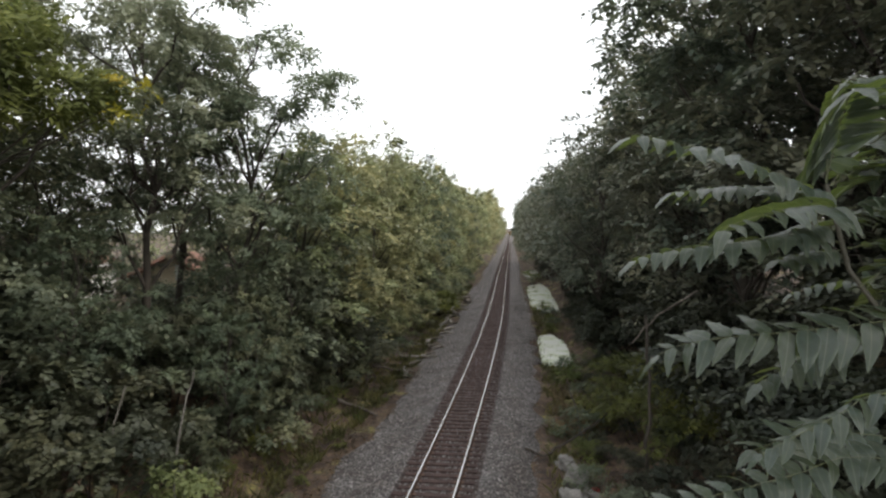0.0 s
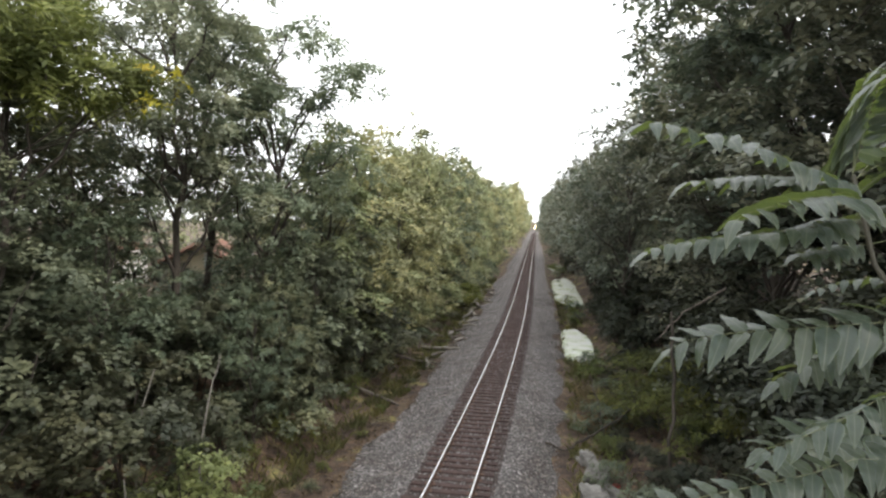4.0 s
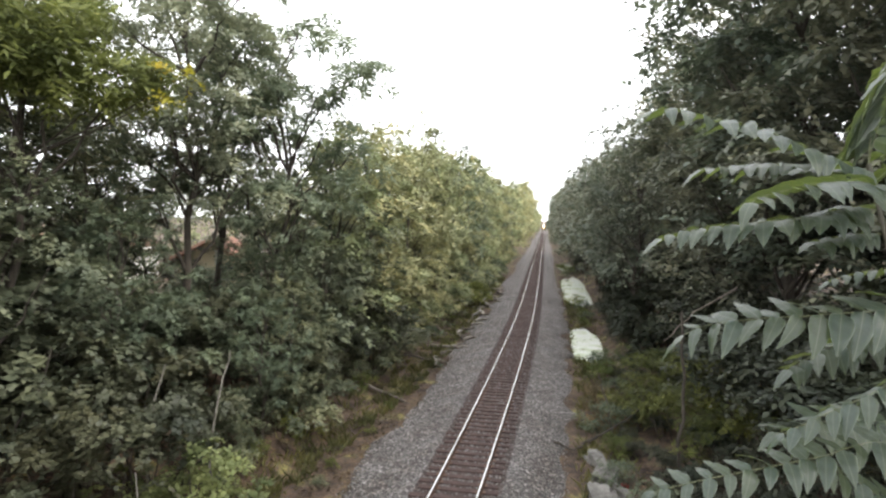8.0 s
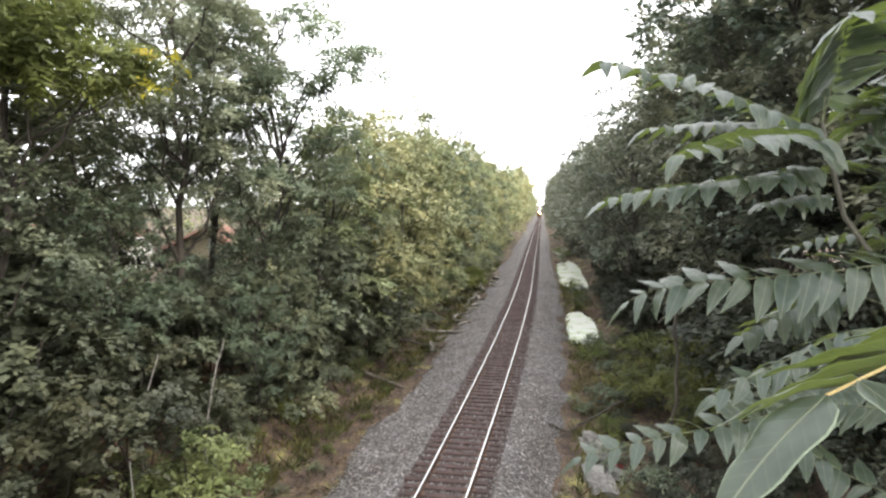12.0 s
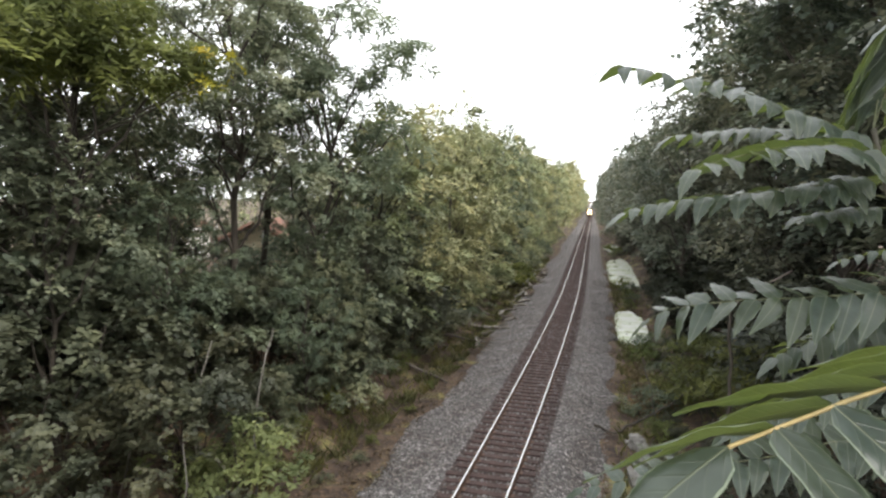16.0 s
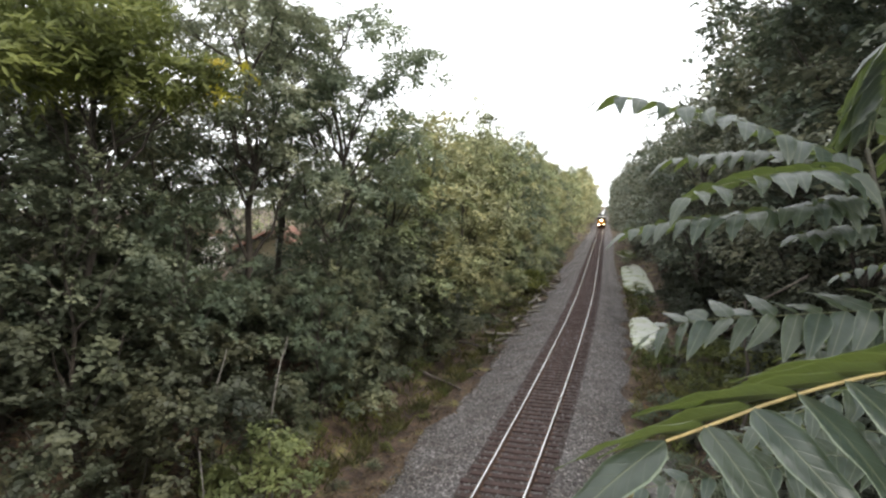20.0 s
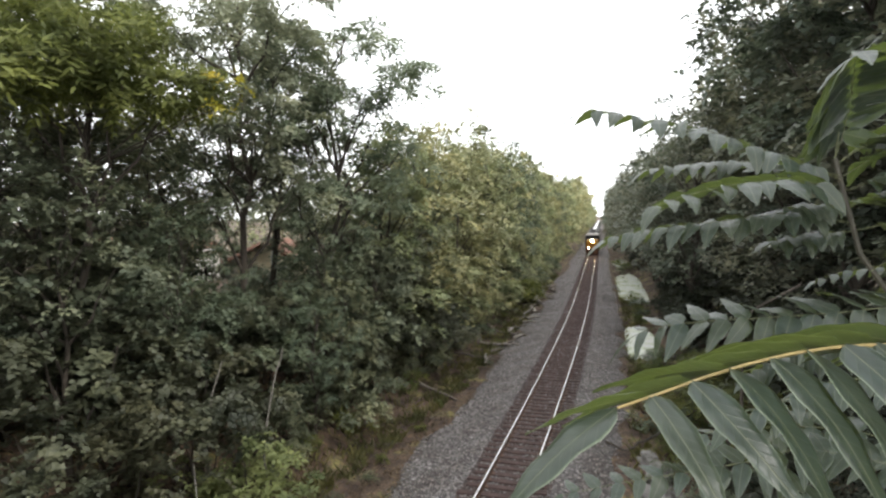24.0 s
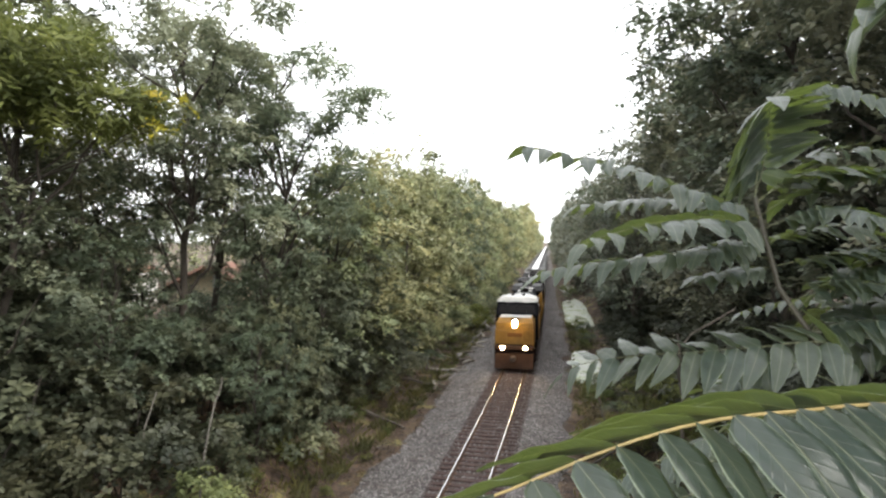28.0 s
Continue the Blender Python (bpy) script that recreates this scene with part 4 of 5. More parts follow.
def rubble():
    """Pale broken slabs of concrete dumped at the ditch."""
    CON = surface("old_concrete", [(0.32, (0.085, 0.078, 0.070)), (0.5, (0.19, 0.178, 0.162)), (0.68, (0.30, 0.285, 0.26))], 3.0, 0.95, relief=1.0, dist=0.05)
    rng = np.random.default_rng(9)
    for x, y, sx, sy, sz, t in ((3.65, 17.4, 0.85, 1.5, 0.5, 8), (3.8, 19.0, 0.75, 1.3, 0.6, -14), (3.6, 20.3, 0.6, 0.9, 0.45, 30), (4.2, 18.1, 0.5, 0.8, 0.4, 50)):
        bm = bmesh.new()
        bmesh.ops.create_icosphere(bm, subdivisions=3, radius=0.5)
        for v in bm.verts:
            q = v.co.copy()
            k = 1 + 0.7 * noise.noise(q * 2.6 + Vector((x, y, 0))) + 0.4 * noise.noise(q * 6 + Vector((y, x, 0))) + 0.25 * noise.noise(q * 15)
            v.co = Vector((max(-0.42, min(0.42, q.x * k)) * sx * 1.2, max(-0.42, min(0.42, q.y * k)) * sy * 1.2, max(-0.4, min(0.36, q.z * k)) * sz * 1.2))
        ob = part("boulder", bm, CON)
        ob.matrix_basis = pose(x, y, gz(x, y) + sz * 0.25, rng.uniform(-12, 12), rng.uniform(-12, 12), t)
        tagged(ob, "grey weathered boulder at the edge of the ballast", "boulder", group="boulders by the ditch")
    bm = bmesh.new()
    box(bm, -0.12, 0.12, -0.09, 0.09, 0, 0.16, 0.03)
    red = part("can", bm, surface("faded_red", [(0.3, (0.22, 0.03, 0.025)), (0.7, (0.34, 0.05, 0.04))], 6.0, 0.5))
    red.matrix_basis = pose(4.35, 18.6, gz(4.35, 18.6) + 0.02, 10, 5, 20)
    tagged(red, "faded red can lying in the weeds", "can")


# ---- the house behind the trees ----
def house():
    BRICK = surface("tan_brick", [(0.3, (0.66, 0.55, 0.38)), (0.7, (0.80, 0.70, 0.52))], 6.0, 0.9, relief=0.3)
    ROOF = surface("brown_shingles", [(0.3, (0.16, 0.078, 0.052)), (0.7, (0.26, 0.13, 0.085))], 4.0, 0.9, relief=0.5, dist=0.02)
    TRIM = surface("white_trim", [(0.3, (0.70, 0.69, 0.66)), (0.7, (0.82, 0.81, 0.78))], 3.0, 0.6, relief=0.1)
    GLASS = surface("dark_glass", [(0.3, (0.02, 0.022, 0.025)), (0.7, (0.04, 0.042, 0.045))], 1.0, 0.1, relief=0.0)
    for x, y, turn, w, d, h, lab in ((-19.9, 35.0, 20, 3.5, 7.0, 2.15, "low tan brick house with a brown roof behind the trees"), (-30.5, 34.0, -10, 8.0, 7.0, 2.6, "pale house with a brown roof beyond the bank")):
        root = thing("house", lab, "house", pose(x, y, gz(x, y) - 0.2, 0, 0, turn), group="houses beyond the bank")
        bm = bmesh.new()
        box(bm, -w / 2, w / 2, -d / 2, d / 2, 0, h)
        part("wall", bm, BRICK if x > -25 else TRIM, root)
        bm = bmesh.new()
        e, rz = 0.4, h + 1.0
        for sg in (-1, 1):
            v = [bm.verts.new(p) for p in ((sg * (w / 2 + e), -d / 2 - e, h - 0.1), (sg * (w / 2 + e), d / 2 + e, h - 0.1), (0, d / 2 + e, rz), (0, -d / 2 - e, rz))]
            u = [bm.verts.new((q.co.x, q.co.y, q.co.z + 0.14)) for q in v]
            for a, b, c, dd in ((v[0], v[1], v[2], v[3]), (u[3], u[2], u[1], u[0]), (v[0], v[3], u[3], u[0]), (v[1], v[0], u[0], u[1]), (v[2], v[1], u[1], u[2]), (v[3], v[2], u[2], u[3])):
                bm.faces.new((a, b, c, dd))
        part("roof", bm, ROOF, root)
        for yy in (-d / 2, d / 2 - 0.08):
            bm = bmesh.new()
            q = [bm.verts.new(p) for p in ((-w / 2, yy, h), (w / 2, yy, h), (0, yy, rz - 0.06))]
            q2 = [bm.verts.new((p.co.x, p.co.y + 0.08, p.co.z)) for p in q]
            bm.faces.new(q[::-1]), bm.faces.new(q2)
            for i in range(3):
                bm.faces.new((q[i], q[(i + 1) % 3], q2[(i + 1) % 3], q2[i]))
            part("gable", bm, BRICK, root)
        for sg in (-1, 1):
            bm = bmesh.new()
            box(bm, sg * (w / 2 + e) - 0.03, sg * (w / 2 + e) + 0.03, -d / 2 - e, d / 2 + e, h - 0.16, h + 0.08, 0.01)
            part("fascia", bm, TRIM, root, "white painted fascia board")
            bm = bmesh.new()
            rod(bm, (sg * (w / 2 + e), -d / 2 - e - 0.03, h - 0.03), (0, -d / 2 - e - 0.03, rz + 0.06), 0.16, sides=4)
            part("bargeboard", bm, ROOF, root, "red-brown bargeboard")
        bm = bmesh.new()
        box(bm, 0.35, 0.75, -d / 2 - 0.05, -d / 2 + 0.02, h - 0.35, h + 0.55, 0.01)
        part("gable_vent", bm, TRIM, root, "white louvred vent under the gable")
        for sg in (-1, 1):
            bm = bmesh.new()
            box(bm, sg * w * 0.3 - 0.45, sg * w * 0.3 + 0.45, -d / 2 - 0.04, -d / 2 + 0.02, 0.8, 1.7, 0.01)
            win = part("window", bm, TRIM, root)
            bm = bmesh.new()
            box(bm, sg * w * 0.3 - 0.37, sg * w * 0.3 + 0.37, -d / 2 - 0.055, -d / 2 - 0.03, 0.88, 1.62)
            part("pane", bm, GLASS, win)


# ---- the sapling beside the bridge: stems, fronds, leaflets ----
def leaflet_material():
    m, n, l, b = material("sapling_leaf")
    tc = n.new("ShaderNodeTexCoord")
    sep = n.new("ShaderNodeSeparateXYZ")
    l.new(tc.outputs["Object"], sep.inputs[0])
    ab = n.new("ShaderNodeMath")
    ab.operation = "ABSOLUTE"
    l.new(sep.outputs[1], ab.inputs[0])
    rib = n.new("ShaderNodeMapRange")
    rib.inputs[1].default_value, rib.inputs[2].default_value, rib.inputs[3].default_value, rib.inputs[4].default_value = 0.003, 0.010, 0.9, 0.0
    l.new(ab.outputs[0], rib.inputs[0])
    # side veins sweep towards the tip
    sh = n.new("ShaderNodeMath")
    sh.operation = "MULTIPLY_ADD"
    l.new(ab.outputs[0], sh.inputs[0])
    sh.inputs[1].default_value = -0.8
    l.new(sep.outputs[0], sh.inputs[2])
    fr = n.new("ShaderNodeMath")
    fr.operation = "PINGPONG"
    l.new(sh.outputs[0], fr.inputs[0])
    fr.inputs[1].default_value = 0.045
    ve = n.new("ShaderNodeMapRange")
    ve.inputs[1].default_value, ve.inputs[2].default_value, ve.inputs[3].default_value, ve.inputs[4].default_value = 0.0, 0.010, 0.13, 0.0
    l.new(fr.outputs[0], ve.inputs[0])
    vein = n.new("ShaderNodeMath")
    vein.operation = "MAXIMUM"
    l.new(rib.outputs[0], vein.inputs[0])
    l.new(ve.outputs[0], vein.inputs[1])
    mott = noise_tex(n, l, 5.0, 5.0)
    r = ramp(n, [(0.3, (0.019, 0.029, 0.025)), (0.7, (0.043, 0.059, 0.051))])
    l.new(mott.outputs["Fac"], r.inputs[0])
    info = n.new("ShaderNodeObjectInfo")
    orr = ramp(n, [(0.0, (0.85, 0.92, 0.95)), (1.0, (1.15, 1.08, 0.92))])
    l.new(info.outputs["Random"], orr.inputs[0])
    c = mix_rgb(n, l, 1.0, r.outputs[0], orr.outputs[0], "MULTIPLY")
    c = mix_rgb(n, l, vein.outputs[0], c, (0.14, 0.155, 0.10))
    l.new(c, b.inputs["Base Color"])
    b.inputs["Roughness"].default_value = 0.33
    b.inputs["Specular IOR Level"].default_value = 0.5
    bump(n, l, vein.outputs[0], 0.2, 0.006, b)
    tr = n.new("ShaderNodeBsdfTranslucent")
    tr.inputs[0].default_value = (0.17, 0.225, 0.042, 1)
    mx = n.new("ShaderNodeMixShader")
    mx.inputs[0].default_value = 0.30
    l.new(b.outputs[0], mx.inputs[1])
    l.new(tr.outputs[0], mx.inputs[2])
    l.new(mx.outputs[0], n["Material Output"].inputs[0])
    return m


LEAFLET = leaflet_material()
LEAF_EDGE = surface("leaf_margin", [(0.3, (0.075, 0.10, 0.06)), (0.7, (0.13, 0.155, 0.095))], 30.0, 0.5, relief=0.0)
GREEN_RACHIS = surface("green_leaf_stalk", [(0.3, (0.08, 0.09, 0.045)), (0.7, (0.14, 0.15, 0.07))], 20.0, 0.5, relief=0.1, dist=0.001)
RACHIS = surface("leaf_stalk", [(0.3, (0.26, 0.20, 0.08)), (0.7, (0.40, 0.30, 0.12))], 20.0, 0.5, relief=0.1, dist=0.001)


def leaflet_mesh(seed, fold, curl):
    """One leaflet of unit length along x: a pointed blade, folded along its rib, curling down to the tip."""
    rng = np.random.default_rng(seed)
    nx, half = 15, [-1, -0.93, -0.5, 0, 0.5, 0.93, 1]
    V = []
    for i in range(nx):
        t = i / (nx - 1)
        w = 0.19 * (math.sin(math.pi * t ** 0.52) ** 0.8) if 0 < t < 1 else 0.012
        w = max(w, 0.006)
        for k, h in enumerate(half):
            y = h * w * (1.08 if h > 0 else 0.94)
            wave = 0.011 * math.sin(t * 19 + (0 if h > 0 else 1.7) + seed) * h * h
            V.append((t, y, abs(y) * fold - 0.9 * y * y / max(w, 0.02) * fold - curl * t * t + wave + 0.02 * math.sin(t * 3)))
    Fq = []
    for i in range(nx - 1):
        for k in range(6):
            a = i * 7 + k
            Fq.append((a, a + 7, a + 8, a + 1))
    me = mesh_from("leaflet", V, Fq, [LEAFLET, LEAF_EDGE], True)
    me.polygons.foreach_set("material_index", [int(k in (0, 5)) for i in range(nx - 1) for k in range(6)])
    return me


LEAFLETS = [leaflet_mesh(1, 0.35, 0.16), leaflet_mesh(2, 0.5, 0.24), leaflet_mesh(3, 0.25, 0.10), leaflet_mesh(4, 0.42, 0.32)]


def spline(P, t):
    """A point at t (0..1) along the smooth curve through P, by chord length."""
    P = [Vector(p) for p in P]
    L = [0.0]
    for a, b in zip(P[:-1], P[1:]):
        L.append(L[-1] + (b - a).length)
    s = t * L[-1]
    i = max(0, min(len(P) - 2, next((k for k in range(len(P) - 1) if L[k + 1] >= s), len(P) - 2)))
    f = (s - L[i]) / max(1e-9, L[i + 1] - L[i])
    p0, p1, p2, p3 = P[max(0, i - 1)], P[i], P[i + 1], P[min(len(P) - 1, i + 2)]
    return 0.5 * ((2 * p1) + (p2 - p0) * f + (2 * p0 - 5 * p1 + 4 * p2 - p3) * f * f + (3 * p1 - p0 - 3 * p2 + p3) * f ** 3)


def frond(parent, pts, pairs, L, near_droop=0.75, far_droop=0.25, start=0.22, forward=0.5, width=1.0, radius=0.0014, seed=0, near=(-0.35, -1, 0), far_forward=None, stalk=None, far_size=1.0, fan=False, far_tilt=0.0):
    """A compound leaf: a stalk with leaflets in pairs, and one at its tip."""
    rng = np.random.default_rng(300 + seed)
    n = 24
    P = [spline(pts, i / n) for i in range(n + 1)]
    st = put("frond", join_tubes("frond", [(P, [radius * (1 - 0.65 * i / n) for i in range(n + 1)], 6)], stalk or GREEN_RACHIS), parent, label="thin leaf stalk with leaflets in pairs")
    near = Vector(near).normalized()

    def leaf(p, d, up, ln):
        d = d.normalized()
        s = up.cross(d).normalized()
        u = d.cross(s)
        m = Matrix((d, s, u)).transposed().to_4x4()
        k = ln * width
        m = Matrix.Translation(p) @ m @ Matrix.Diagonal((ln, k, ln, 1))
        put("leaflet", LEAFLETS[int(rng.integers(4))], st, m)

    for j in range(pairs):
        t = start + (1 - start) * (j + 0.15) / pairs
        p, q = spline(pts, t), spline(pts, min(1, t + 0.03))
        ax = (q - p).normalized() if (q - p).length > 1e-6 else ax
        side = (near - ax * near.dot(ax)).normalized()
        size = L * (0.72 + 0.38 * math.sin(math.pi * min(1, 0.15 + 0.85 * (j + 0.5) / pairs)))
        for sg, dr in ((1, near_droop), (-1, far_droop)):
            fw = forward if sg > 0 or far_forward is None else far_forward
            d = ax * (fw + rng.normal() * 0.14) + side * sg * 0.85 + Vector((0, 0, -dr + rng.normal() * 0.1))
            up = Vector((0, 0, 1)) + side * sg * 0.25 * dr + Vector(rng.normal(size=3)) * 0.22
            if sg < 0 and far_tilt:          # the far blades stand up and show their undersides
                up += side * sg * far_tilt
            if fan:          # the blades lie in the plane of the frond
                up = ax.cross(side)
                up = (up if up.z > 0 else -up) + Vector(rng.normal(size=3)) * 0.15
            leaf(p + Vector((0, 0, radius * 0.3)), d, up, size * rng.uniform(0.84, 1.12) * (1.0 if sg > 0 else far_size))
    e, e0 = spline(pts, 1.0), spline(pts, 0.95)
    leaf(e, (e - e0).normalized() + Vector((0, 0, -0.35)), Vector((0, 0, 1)), L * 0.8)
    return st


def sapling():
    root = thing("sapling", "young tree with grey-green feathery compound leaves beside the bridge", "tree", pose(0, 0, 0))
    main = [(3.9, 1.0, gz(3.9, 1.0) - 0.2), (3.6, 1.1, 3.0), (3.2, 1.25, 6.0), (2.90, 1.32, 7.2), (2.739, 1.369, 7.53), (2.619, 1.439, 7.676), (2.553, 1.479, 7.784), (2.517, 1.519, 7.887), (2.485, 1.519, 7.983), (2.472, 1.519, 8.08)]
    n = 40
    P = [spline(main, i / n) for i in range(n + 1)]
    put("stem", join_tubes("stem", [(P, [0.034 * (1 - 0.84 * (i / n) ** 0.9) for i in range(n + 1)], 9)], GREEN_STEM), root, label="thin brown-green woody stem")
    two = [(3.75, 0.9, gz(3.75, 0.9) - 0.2), (3.4, 0.8, 3.5), (3.0, 0.7, 6.3), (2.62, 0.66, 7.45), (2.47, 0.6, 7.8), (2.42, 0.62, 8.05), (2.46, 0.70, 8.2)]
    P = [spline(two, i / n) for i in range(n + 1)]
    put("stem", join_tubes("stem", [(P, [0.04 * (1 - 0.85 * (i / n) ** 1.2) for i in range(n + 1)], 9)], GREEN_STEM), root, label="thin brown-green woody stem")
    S = {
        "A": [(2.478, 1.5, 8.03), (2.347, 1.334, 8.059), (2.245, 1.29, 8.093), (2.136, 1.24, 8.127), (2.024, 1.201, 8.148), (1.95, 1.175, 8.161), (1.909, 1.154, 8.157)],
        "B": [(2.482, 1.515, 8.04), (2.377, 1.422, 8.055), (2.25, 1.388, 8.069), (2.129, 1.358, 8.064), (2.046, 1.34, 8.054)],
        "C": [(2.486, 1.515, 7.98), (2.341, 1.237, 8.012), (2.219, 1.123, 8.011), (2.13, 1.059, 7.996), (2.056, 1.007, 7.977), (2.034, 0.979, 7.968)],
        "D": [(2.505, 1.515, 7.93), (2.35, 1.389, 7.954), (2.212, 1.345, 7.94), (2.091, 1.326, 7.927), (2.0, 1.326, 7.912), (1.955, 1.313, 7.897)],
        "E": [(2.655, 1.42, 7.63), (2.559, 1.316, 7.758), (2.396, 1.307, 7.748), (2.265, 1.302, 7.734), (2.168, 1.308, 7.723), (2.079, 1.32, 7.705), (2.035, 1.323, 7.69), (2.014, 1.323, 7.676)],
        "F": [(2.46, 0.6, 7.84), (2.30, 0.47, 7.862), (2.176, 0.402, 7.874), (2.12, 0.362, 7.879), (2.066, 0.327, 7.882), (2.028, 0.307, 7.878), (1.989, 0.287, 7.869), (1.97, 0.277, 7.863), (1.955, 0.267, 7.86)],
        "G": [(2.472, 1.519, 8.08), (2.50, 1.55, 8.15), (2.495, 1.50, 8.235), (2.475, 1.43, 8.285), (2.465, 1.38, 8.29)],
        "T": [(2.472, 1.519, 8.08), (2.52, 1.60, 8.25), (2.58, 1.69, 8.355), (2.62, 1.70, 8.378), (2.671, 1.689, 8.387), (2.732, 1.644, 8.363), (2.802, 1.61, 8.32)],
        "E2": [(2.64, 1.43, 7.64), (2.56, 1.56, 7.668), (2.463, 1.535, 7.645), (2.371, 1.498, 7.612), (2.294, 1.463, 7.575)],
        "J2": [(2.58, 0.80, 7.50), (2.474, 1.20, 7.526), (2.353, 1.248, 7.529), (2.239, 1.182, 7.54), (2.142, 1.119, 7.535)],
        "I2": [(2.60, 0.74, 7.42), (2.447, 1.15, 7.36), (2.329, 1.188, 7.415), (2.226, 1.147, 7.472)],
        "U": [(2.472, 1.519, 8.06), (2.636, 1.70, 8.171), (2.68, 1.706, 8.204), (2.742, 1.662, 8.215), (2.808, 1.619, 8.198)],
        "V": [(2.478, 1.519, 8.03), (2.642, 1.65, 8.119), (2.681, 1.585, 8.144), (2.739, 1.504, 8.14)],
        "W": [(2.49, 1.519, 7.96), (2.60, 1.70, 7.985), (2.694, 1.771, 8.008), (2.774, 1.758, 8.015), (2.871, 1.757, 7.996)],
        "X": [(2.545, 1.489, 7.80), (2.699, 1.63, 7.881), (2.722, 1.562, 7.908), (2.762, 1.477, 7.918)],
        "Y": [(2.57, 1.47, 7.75), (2.70, 1.63, 7.80), (2.777, 1.571, 7.824), (2.837, 1.514, 7.825)],
        "Z": [(2.60, 1.45, 7.70), (2.69, 1.52, 7.738), (2.736, 1.45, 7.747), (2.794, 1.362, 7.735)],
        "H": [(2.57, 1.47, 7.76), (2.74, 1.80, 7.80), (2.64, 1.86, 7.79), (2.546, 1.854, 7.758)],
        "I": [(2.62, 0.68, 7.46), (2.453, 0.93, 7.554), (2.295, 1.043, 7.559), (2.175, 1.014, 7.536), (2.076, 0.983, 7.521), (1.971, 0.963, 7.499), (1.888, 0.95, 7.476)],
        "J": [(2.5, 0.63, 7.7), (2.396, 0.947, 7.705), (2.296, 1.009, 7.682), (2.223, 0.981, 7.655), (2.152, 0.974, 7.618), (2.095, 0.972, 7.585)],
        "K": [(2.475, 1.519, 8.07), (2.578, 1.519, 8.132), (2.676, 1.519, 8.144), (2.794, 1.519, 8.128)],
        "L": [(2.485, 1.519, 8.0), (2.582, 1.439, 8.046), (2.628, 1.369, 8.036), (2.686, 1.319, 8.004)],
        "M": [(2.51, 1.519, 7.91), (2.616, 1.519, 7.936), (2.725, 1.519, 7.956), (2.842, 1.519, 7.943)],
        "N": [(2.54, 1.49, 7.82), (2.619, 1.469, 7.878), (2.698, 1.419, 7.877), (2.796, 1.419, 7.847)],
        "O": [(2.57, 1.469, 7.76), (2.632, 1.419, 7.794), (2.694, 1.369, 7.803), (2.749, 1.319, 7.788)],
        "P": [(2.46, 0.70, 8.2), (2.44, 0.72, 8.29), (2.39, 0.72, 8.285), (2.34, 0.72, 8.25), (2.315, 0.72, 8.21)],
        "Q": [(2.51, 1.519, 7.91), (2.413, 1.469, 7.905), (2.313, 1.419, 7.891)],
        "R": [(2.488, 1.519, 7.97), (2.392, 1.439, 7.97), (2.291, 1.379, 7.95)],
    }
    frond(root, S["A"], 13, 0.076, 0.45, 0.1, seed=1, width=1.15, far_tilt=0.5)
    frond(root, S["B"], 13, 0.074, 0.3, 0.15, seed=2, width=1.2)
    frond(root, S["C"], 13, 0.075, 0.4, -0.1, seed=3, width=1.15, far_tilt=0.9)
    frond(root, S["D"], 14, 0.074, 0.45, 0.1, seed=4, width=1.2)
    frond(root, S["E"], 15, 0.100, 0.7, -0.38, seed=5, start=0.16, width=1.02)
    near_frond = frond(root, S["F"], 21, 0.108, 0.52, 0.06, seed=6, start=0.2, width=0.68, radius=0.002, forward=-0.02, near=(0.35, -1, 0), far_forward=1.5, far_size=0.75, far_tilt=1.3, stalk=RACHIS)
    frond(root, S["G"], 12, 0.150, 0.75, -0.05, seed=7, start=0.22, near=(-1, -0.15, 0), width=0.92, forward=0.12, far_size=0.85, fan=True)
    frond(root, S["T"], 13, 0.085, 0.75, 0.1, seed=20, start=0.42, width=1.25)
    for k, (key, n, L) in enumerate((("U", 10, 0.085), ("V", 9, 0.10), ("W", 11, 0.085), ("X", 9, 0.105), ("Y", 9, 0.10), ("Z", 9, 0.105))):
        frond(root, S[key], n, L, 0.45, -0.15, seed=30 + k, start=0.3, width=1.25)
    frond(root, S["E2"], 11, 0.085, 0.75, -0.1, seed=41, start=0.25, width=1.15)
    frond(root, S["J2"], 13, 0.075, 0.8, -0.25, seed=42, start=0.3, width=1.15)
    frond(root, S["I2"], 11, 0.068, 0.5, -0.3, seed=43, start=0.35, width=1.15)
    frond(root, S["H"], 10, 0.055, 0.5, 0.2, seed=8, width=1.2, start=0.45)
    frond(root, S["I"], 19, 0.056, 0.55, -0.5, seed=9, start=0.3, width=1.2)
    frond(root, S["J"], 16, 0.058, 0.85, 0.0, seed=10, start=0.3, width=1.1)
    for k, key in enumerate("KLMNO"):
        frond(root, S[key], 13, 0.080, 0.3, 0.1, seed=11 + k, width=1.25)
    frond(root, S["P"], 7, 0.075, 0.1, 0.1, seed=17, width=1.2)
    frond(root, S["Q"], 10, 0.062, 0.4, 0.15, seed=18, width=1.25)
    frond(root, S["R"], 10, 0.064, 0.4, 0.15, seed=19, width=1.25)
    return root, near_frond


